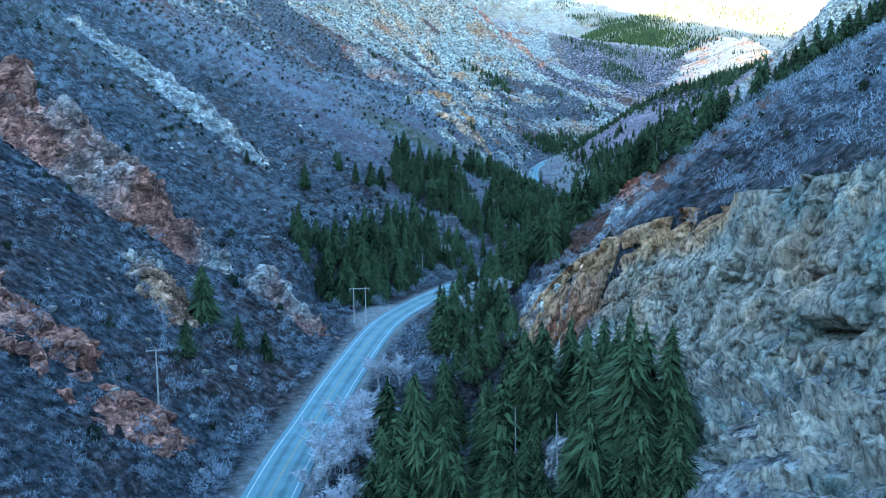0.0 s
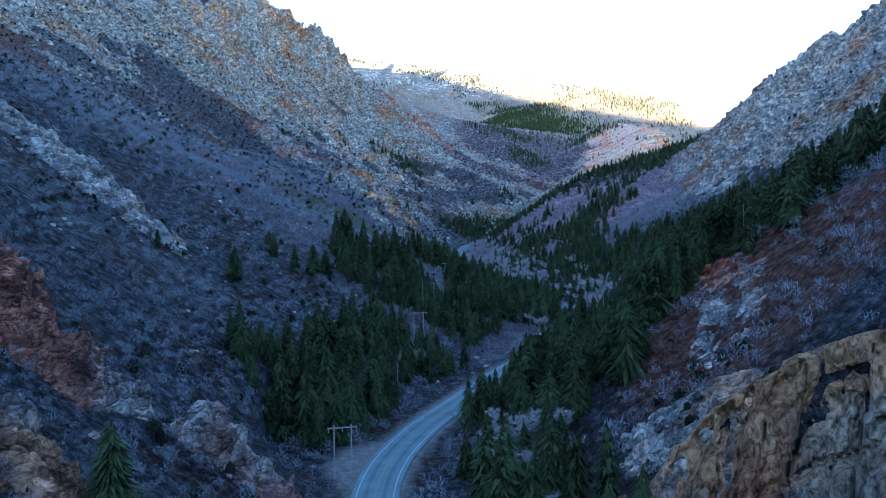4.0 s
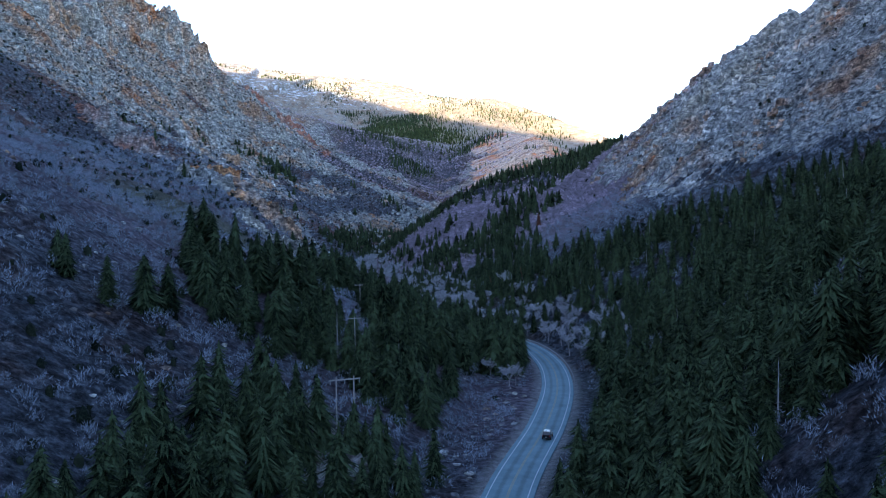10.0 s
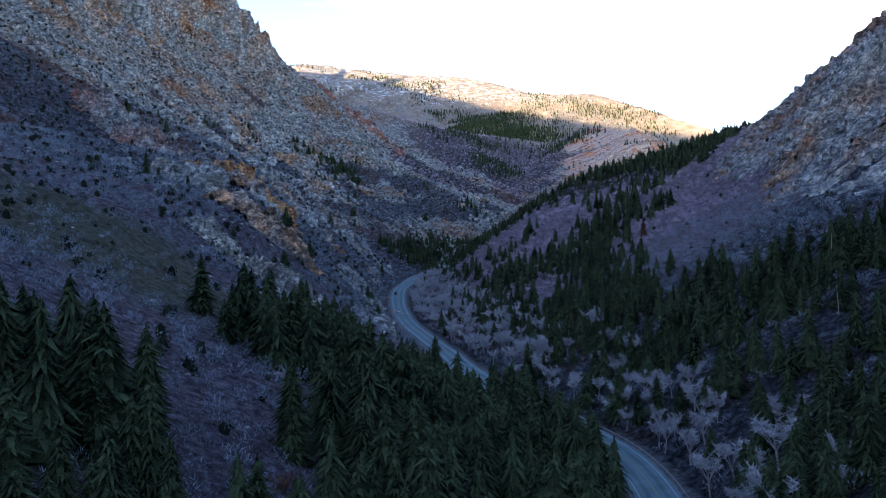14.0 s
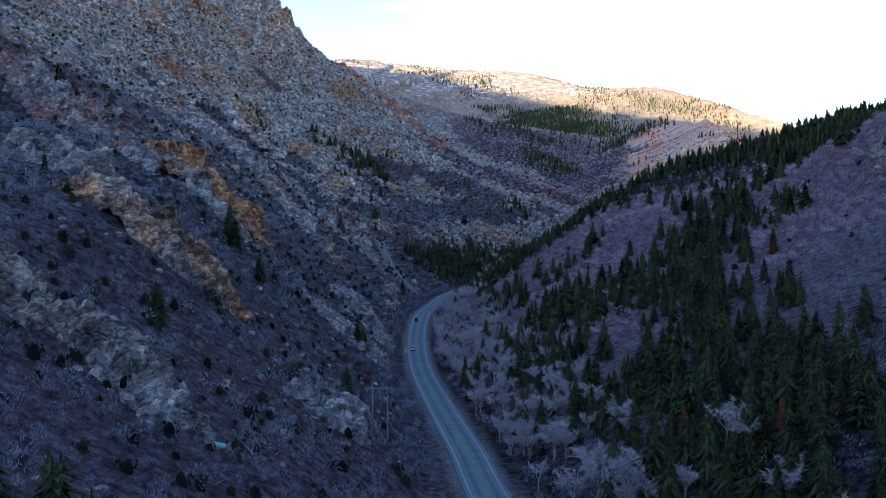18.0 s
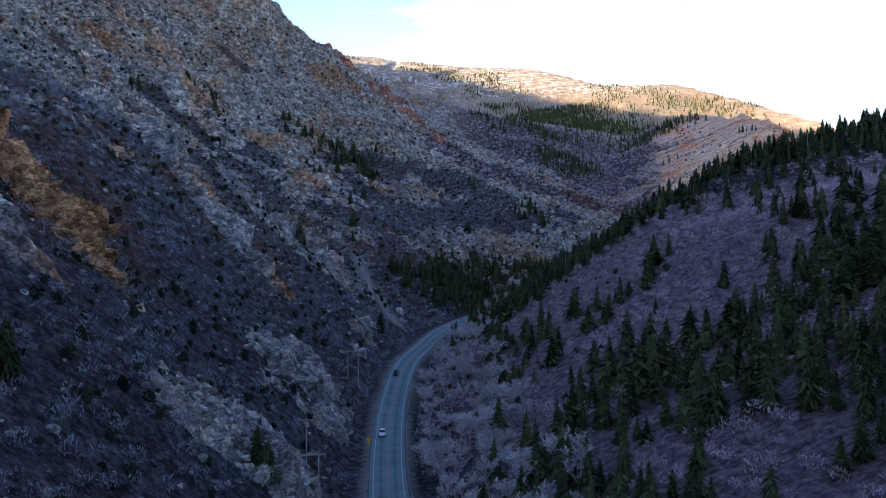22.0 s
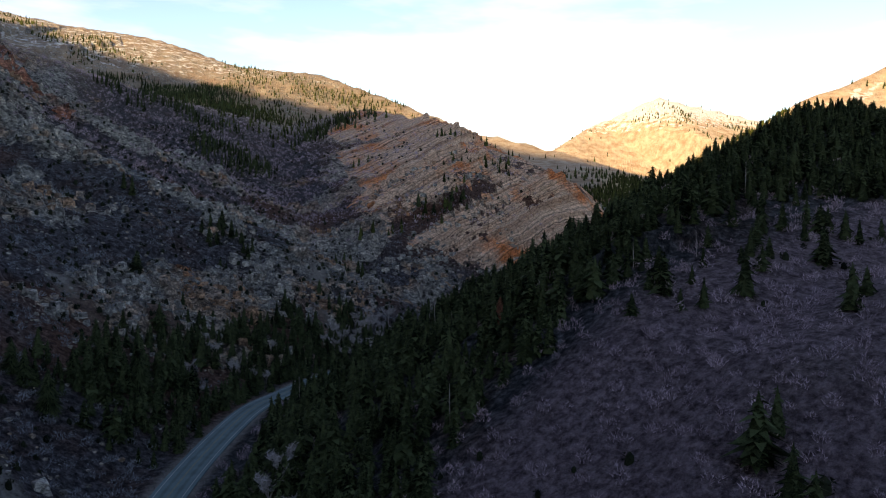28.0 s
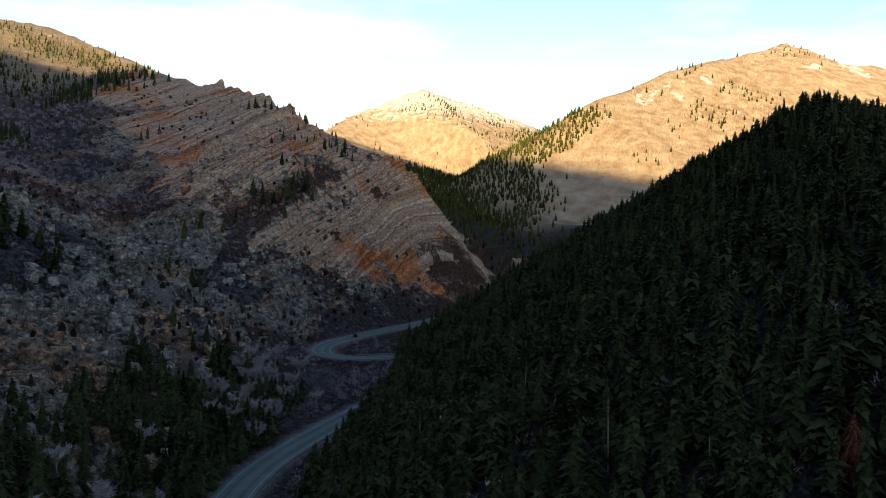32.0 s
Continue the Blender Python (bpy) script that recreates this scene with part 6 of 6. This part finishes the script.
def block(seed):
    """A broken block of rock about one unit across."""
    r = np.random.default_rng(seed)
    V = np.array([(x, y, z) for z in (-.3, .42) for x, y in ((-.5, -.45), (.5, -.5), (.46, .5), (-.5, .42))]) * r.uniform(.62, 1.15, (8, 3))
    V[4:, :2] *= r.uniform(.55, .9)
    V[:, 2] += V[:, 0] * r.uniform(-.3, .3)
    F = [(4, 5, 6), (4, 6, 7), (0, 1, 5), (0, 5, 4), (1, 2, 6), (1, 6, 5), (2, 3, 7), (2, 7, 6), (3, 0, 4), (3, 4, 7)]
    return V, np.array(F)


def rubble(x, y):
    h, rock, grass, gravel, snow, rust, dry, u, vy, rd = zones(x, y)
    n = rough(x, y, 24, 141, 4)
    out = rock * fade(n, -.5, .25) * (u > 0) * fade(vy, 470, 580) * .95
    out = np.maximum(out, rock * (u < 0) * fade(vy, 300, 360) * .6 * fade(n, -.3, .3) * (vy < 720))
    talus = stamp(x, y, 205, 1120, 70, 30, 25) + stamp(x, y, 250, 1185, 40, 22, 20) + stamp(x, y, 320, 1208, 40, 12, 15) + stamp(x, y, 150, 1090, 50, 30, 30)
    out = np.maximum(out, np.clip(talus * 2, 0, 1) * .85 * (1 - np.clip(2 * stamp(x, y, 232, 1150, 26, 18, 20), 0, 1)))
    return out * (rd > 9)


p = sown(-330, 420, 300, 1330, 3.5, rubble)
scattered("rubble", [block(k) for k in (81, 82, 83, 84, 85, 86)], p, rng.uniform(1.1, 2.25, len(p)) ** 2.1, ROCK_BROKEN, "grey and rusty blocks of broken rock over the mountainside", "rubble", flat_foot=.1)
p = sown(-130, 300, 90, 1180, 2.6, stones)
scattered("loose_stones", [boulder(k) for k in (71, 72, 73)], p, rng.uniform(.5, 2.0, len(p)) ** 1.3, ROCK_GREY, "pale loose stones scattered down the slopes", "stones", flat_foot=.1)


# ---- dead standing trunks and old snow ----
def snag(seed):
    """A dead, bare conifer one unit high: a pale, leaning stem with short broken branches."""
    r = np.random.default_rng(seed)
    stemv = ([], [])
    top = np.array([r.normal(0, .03), r.normal(0, .03), 1.0])
    tube(*stemv, (0, 0, -.03), top * .5, .013, .009, 5)
    tube(*stemv, top * .5, top, .009, .002, 5)
    for k in range(26):
        f = r.uniform(.25, .95)
        a = r.uniform(0, 6.283)
        o = .13 * (1.1 - f) * r.uniform(.5, 1.2)
        tube(*stemv, top * f, top * f + (math.cos(a) * o, math.sin(a) * o, r.uniform(-.04, .03)), .003, .001, 3)
    tree = new("dead_tree")
    new("trunk", mesh_of("trunk", *stemv, [PALE_BARK])).parent = tree
    return tagged(tree, "dead conifer with a bare pale trunk", "tree", "dead trees in the forest")


dead = [snag(k) for k in (91, 92, 93)]
laid = [None] * 3
spots = sown(-20, 260, 60, 1000, 9.0, lambda x, y: .05 * forest(x, y))
for k, (x, y) in enumerate(spots[:60]):
    q = rng.uniform(7, 12)
    m = Matrix.Translation((x, y, float(fix_on(x, y)[0]))) @ Matrix.Rotation(rng.uniform(0, 6.28), 4, "Z") @ Matrix.Diagonal((q, q, q, 1))
    if laid[k % 3] is None:
        laid[k % 3] = m
    else:
        copy_thing(dead[k % 3], m)
for ob, m in zip(dead, laid):
    ob.matrix_basis = m


def snow_patch(cx, cy, rx, ry, turn):
    u, v = np.meshgrid(np.linspace(-1, 1, 15), np.linspace(-1, 1, 15), indexing="ij")
    c, s = math.cos(radians(turn)), math.sin(radians(turn))
    X, Y = cx + u * rx * c - v * ry * s, cy + u * rx * s + v * ry * c
    bulk = np.clip(1 - np.hypot(u, v) + .4 * rough(X, Y, 3, 7, 3), -.4, 1)
    Z = fix_on(X.ravel(), Y.ravel()) + .5 * np.sqrt(np.maximum(bulk, 0)).ravel() + np.where(bulk.ravel() > 0, .1, -.6)
    tagged(new("snow_patch", mesh_of("snow_patch", np.stack([X.ravel(), Y.ravel(), Z], -1), grid_faces(15, 15), [SNOW], True)), "small patch of old snow among the trees", "snow patch", "patches of old snow")


for spot in ((211, 988, 5, 3, 20), (177, 955, 3.5, 2, 40), (205, 992, 2.5, 2, 0)):
    snow_patch(*spot)


# ---- footbridge, drum, tarp, coloured shrubs and rusty dead conifers ----
def footbridge(x, y, turn):
    """A plank deck on two beams, with posts and handrails."""
    thing = new("footbridge")
    for sx in (-.6, .6):
        built("beam", POLE_WOOD, thing, lambda bm: boxed(bm, sx, 0, .25, .14, 5.6, .28, .02))
        built("handrail", PALE_BARK, thing, lambda bm: boxed(bm, sx, 0, 1.45, .1, 5.6, .1, .02), "pale handrail")
        for k in range(4):
            built("post", POLE_WOOD, thing, lambda bm: boxed(bm, sx, -2.5 + k * 1.667, .85, .1, .1, 1.25, .01))
    for k in range(14):
        built("plank", RED_WOOD, thing, lambda bm: boxed(bm, 0, -2.65 + k * .408, .43, 1.5, .36, .06, .01), "red-stained deck plank" if k == 0 else "")
    thing.matrix_basis = pose(x, y, float(fix_on(x, y)[0]) + .25, 0, 0, turn)
    return tagged(thing, "small red-planked footbridge over the creek", "footbridge")


def drum(x, y, turn):
    """A ribbed drum lying on its side."""
    thing = new("drum")

    def shell(bm):
        rod(bm, (-.9, 0, .42), (.9, 0, .42), .42, .42, 20)
        for k in (-.85, -.3, .3, .85):
            rod(bm, (k - .03, 0, .42), (k + .03, 0, .42), .45, .45, 20)
    built("shell", TURQUOISE, thing, shell)
    built("lid", STEEL, thing, lambda bm: rod(bm, (.9, 0, .42), (.93, 0, .42), .38, .38, 20), "dull steel lid")
    thing.matrix_basis = pose(x, y, float(fix_on(x, y)[0]) + .1, 0, 18, turn)
    return tagged(thing, "turquoise metal drum lying in the brush", "drum")


def tarp(x, y):
    """A crumpled sheet over something low."""
    u, v = np.meshgrid(np.linspace(-1.4, 1.4, 17), np.linspace(-1.1, 1.1, 15), indexing="ij")
    h = .75 * np.clip(1 - np.hypot(u / 1.4, v / 1.1), 0, 1) ** .6 + .12 * rough(u, v, .7, 5, 3)
    z = fix_on(x + u.ravel(), y + v.ravel()) + np.maximum(h.ravel(), 0) - .04
    return tagged(new("tarp", mesh_of("tarp", np.stack([x + u.ravel(), y + v.ravel(), z], -1), grid_faces(17, 15), [BLUE_SHEET], True)), "crumpled blue tarp beside the creek", "tarp")


def coloured_shrub(x, y, size, mat, label, seed):
    thing = new("shrub")
    V, F = thicket(420, seed, 1.3, 1.0)
    new("crown", mesh_of("crown", V, F, [mat])).parent = thing
    stems = ([], [])
    r = np.random.default_rng(seed)
    for k in range(7):
        a = r.uniform(0, 6.283)
        tube(*stems, (0, 0, -.06), (math.cos(a) * .22, math.sin(a) * .22, r.uniform(.25, .45)), .016, .006, 4)
    new("stems", mesh_of("stems", *stems, [BARK])).parent = thing
    thing.matrix_basis = pose(x, y, float(fix_on(x, y)[0]), 0, 0, seed * 40) @ Matrix.Diagonal((size, size, size, 1))
    return tagged(thing, label, "shrub")


RED_WOOD = plain_material("red-stained planks", (.16, .045, .06), (.3, .1, .12), 3)
TURQUOISE = plain_material("faded turquoise paint", (.16, .42, .42), (.25, .55, .54), 2, .55)
BLUE_SHEET = plain_material("blue plastic sheet", (.03, .12, .42), (.06, .2, .6), 3, .5)
MAROON = leaf_material("maroon twigs", (.05, .008, .018), (.2, .035, .06))
BROWN_LEAF = leaf_material("dry brown oak leaves", (.05, .025, .02), (.2, .11, .08))
RUST_NEEDLES = leaf_material("rust-brown dead needles", (.03, .012, .008), (.2, .085, .055))
RUSTY = [(183.6, 664.5, 9), (128.0, 546.5, 8), (175.0, 900.4, 8), (118.0, 566.0, 7)]
footbridge(101.4, 583.1, 62)
drum(35.4, 538.2, 25)
tarp(104.6, 652.3)
coloured_shrub(54.2, 640.5, 4.2, MAROON, "leafless maroon shrub above the road", 171)
coloured_shrub(54.4, 656.0, 3.4, MAROON, "leafless maroon shrub beside the road", 172)
coloured_shrub(112.0, 560.0, 4.0, MAROON, "leafless maroon shrub by the creek", 173)
coloured_shrub(48.7, 647.1, 4.0, BROWN_LEAF, "scrub oak holding its dry brown leaves", 174)
coloured_shrub(28.0, 395.0, 4.5, BROWN_LEAF, "scrub oak with dry brown leaves among firs", 175)
for k, (x, y, q) in enumerate(RUSTY):
    tree = new("dead_conifer")
    V, F = SPRUCE_NEAR[k % 5]
    new("crown", mesh_of("crown", V, F, [RUST_NEEDLES])).parent = tree
    tv, tf = stem(.016, .003, .93)
    new("trunk", mesh_of("trunk", tv, tf, [BARK])).parent = tree
    tree.matrix_basis = pose(x, y, float(fix_on(x, y)[0]) - .3, 0, 0, 70 * k) @ Matrix.Diagonal((q * 1.4, q * 1.4, q, 1))
    tagged(tree, "dead conifer with rust-brown needles", "tree", "dead trees in the forest")
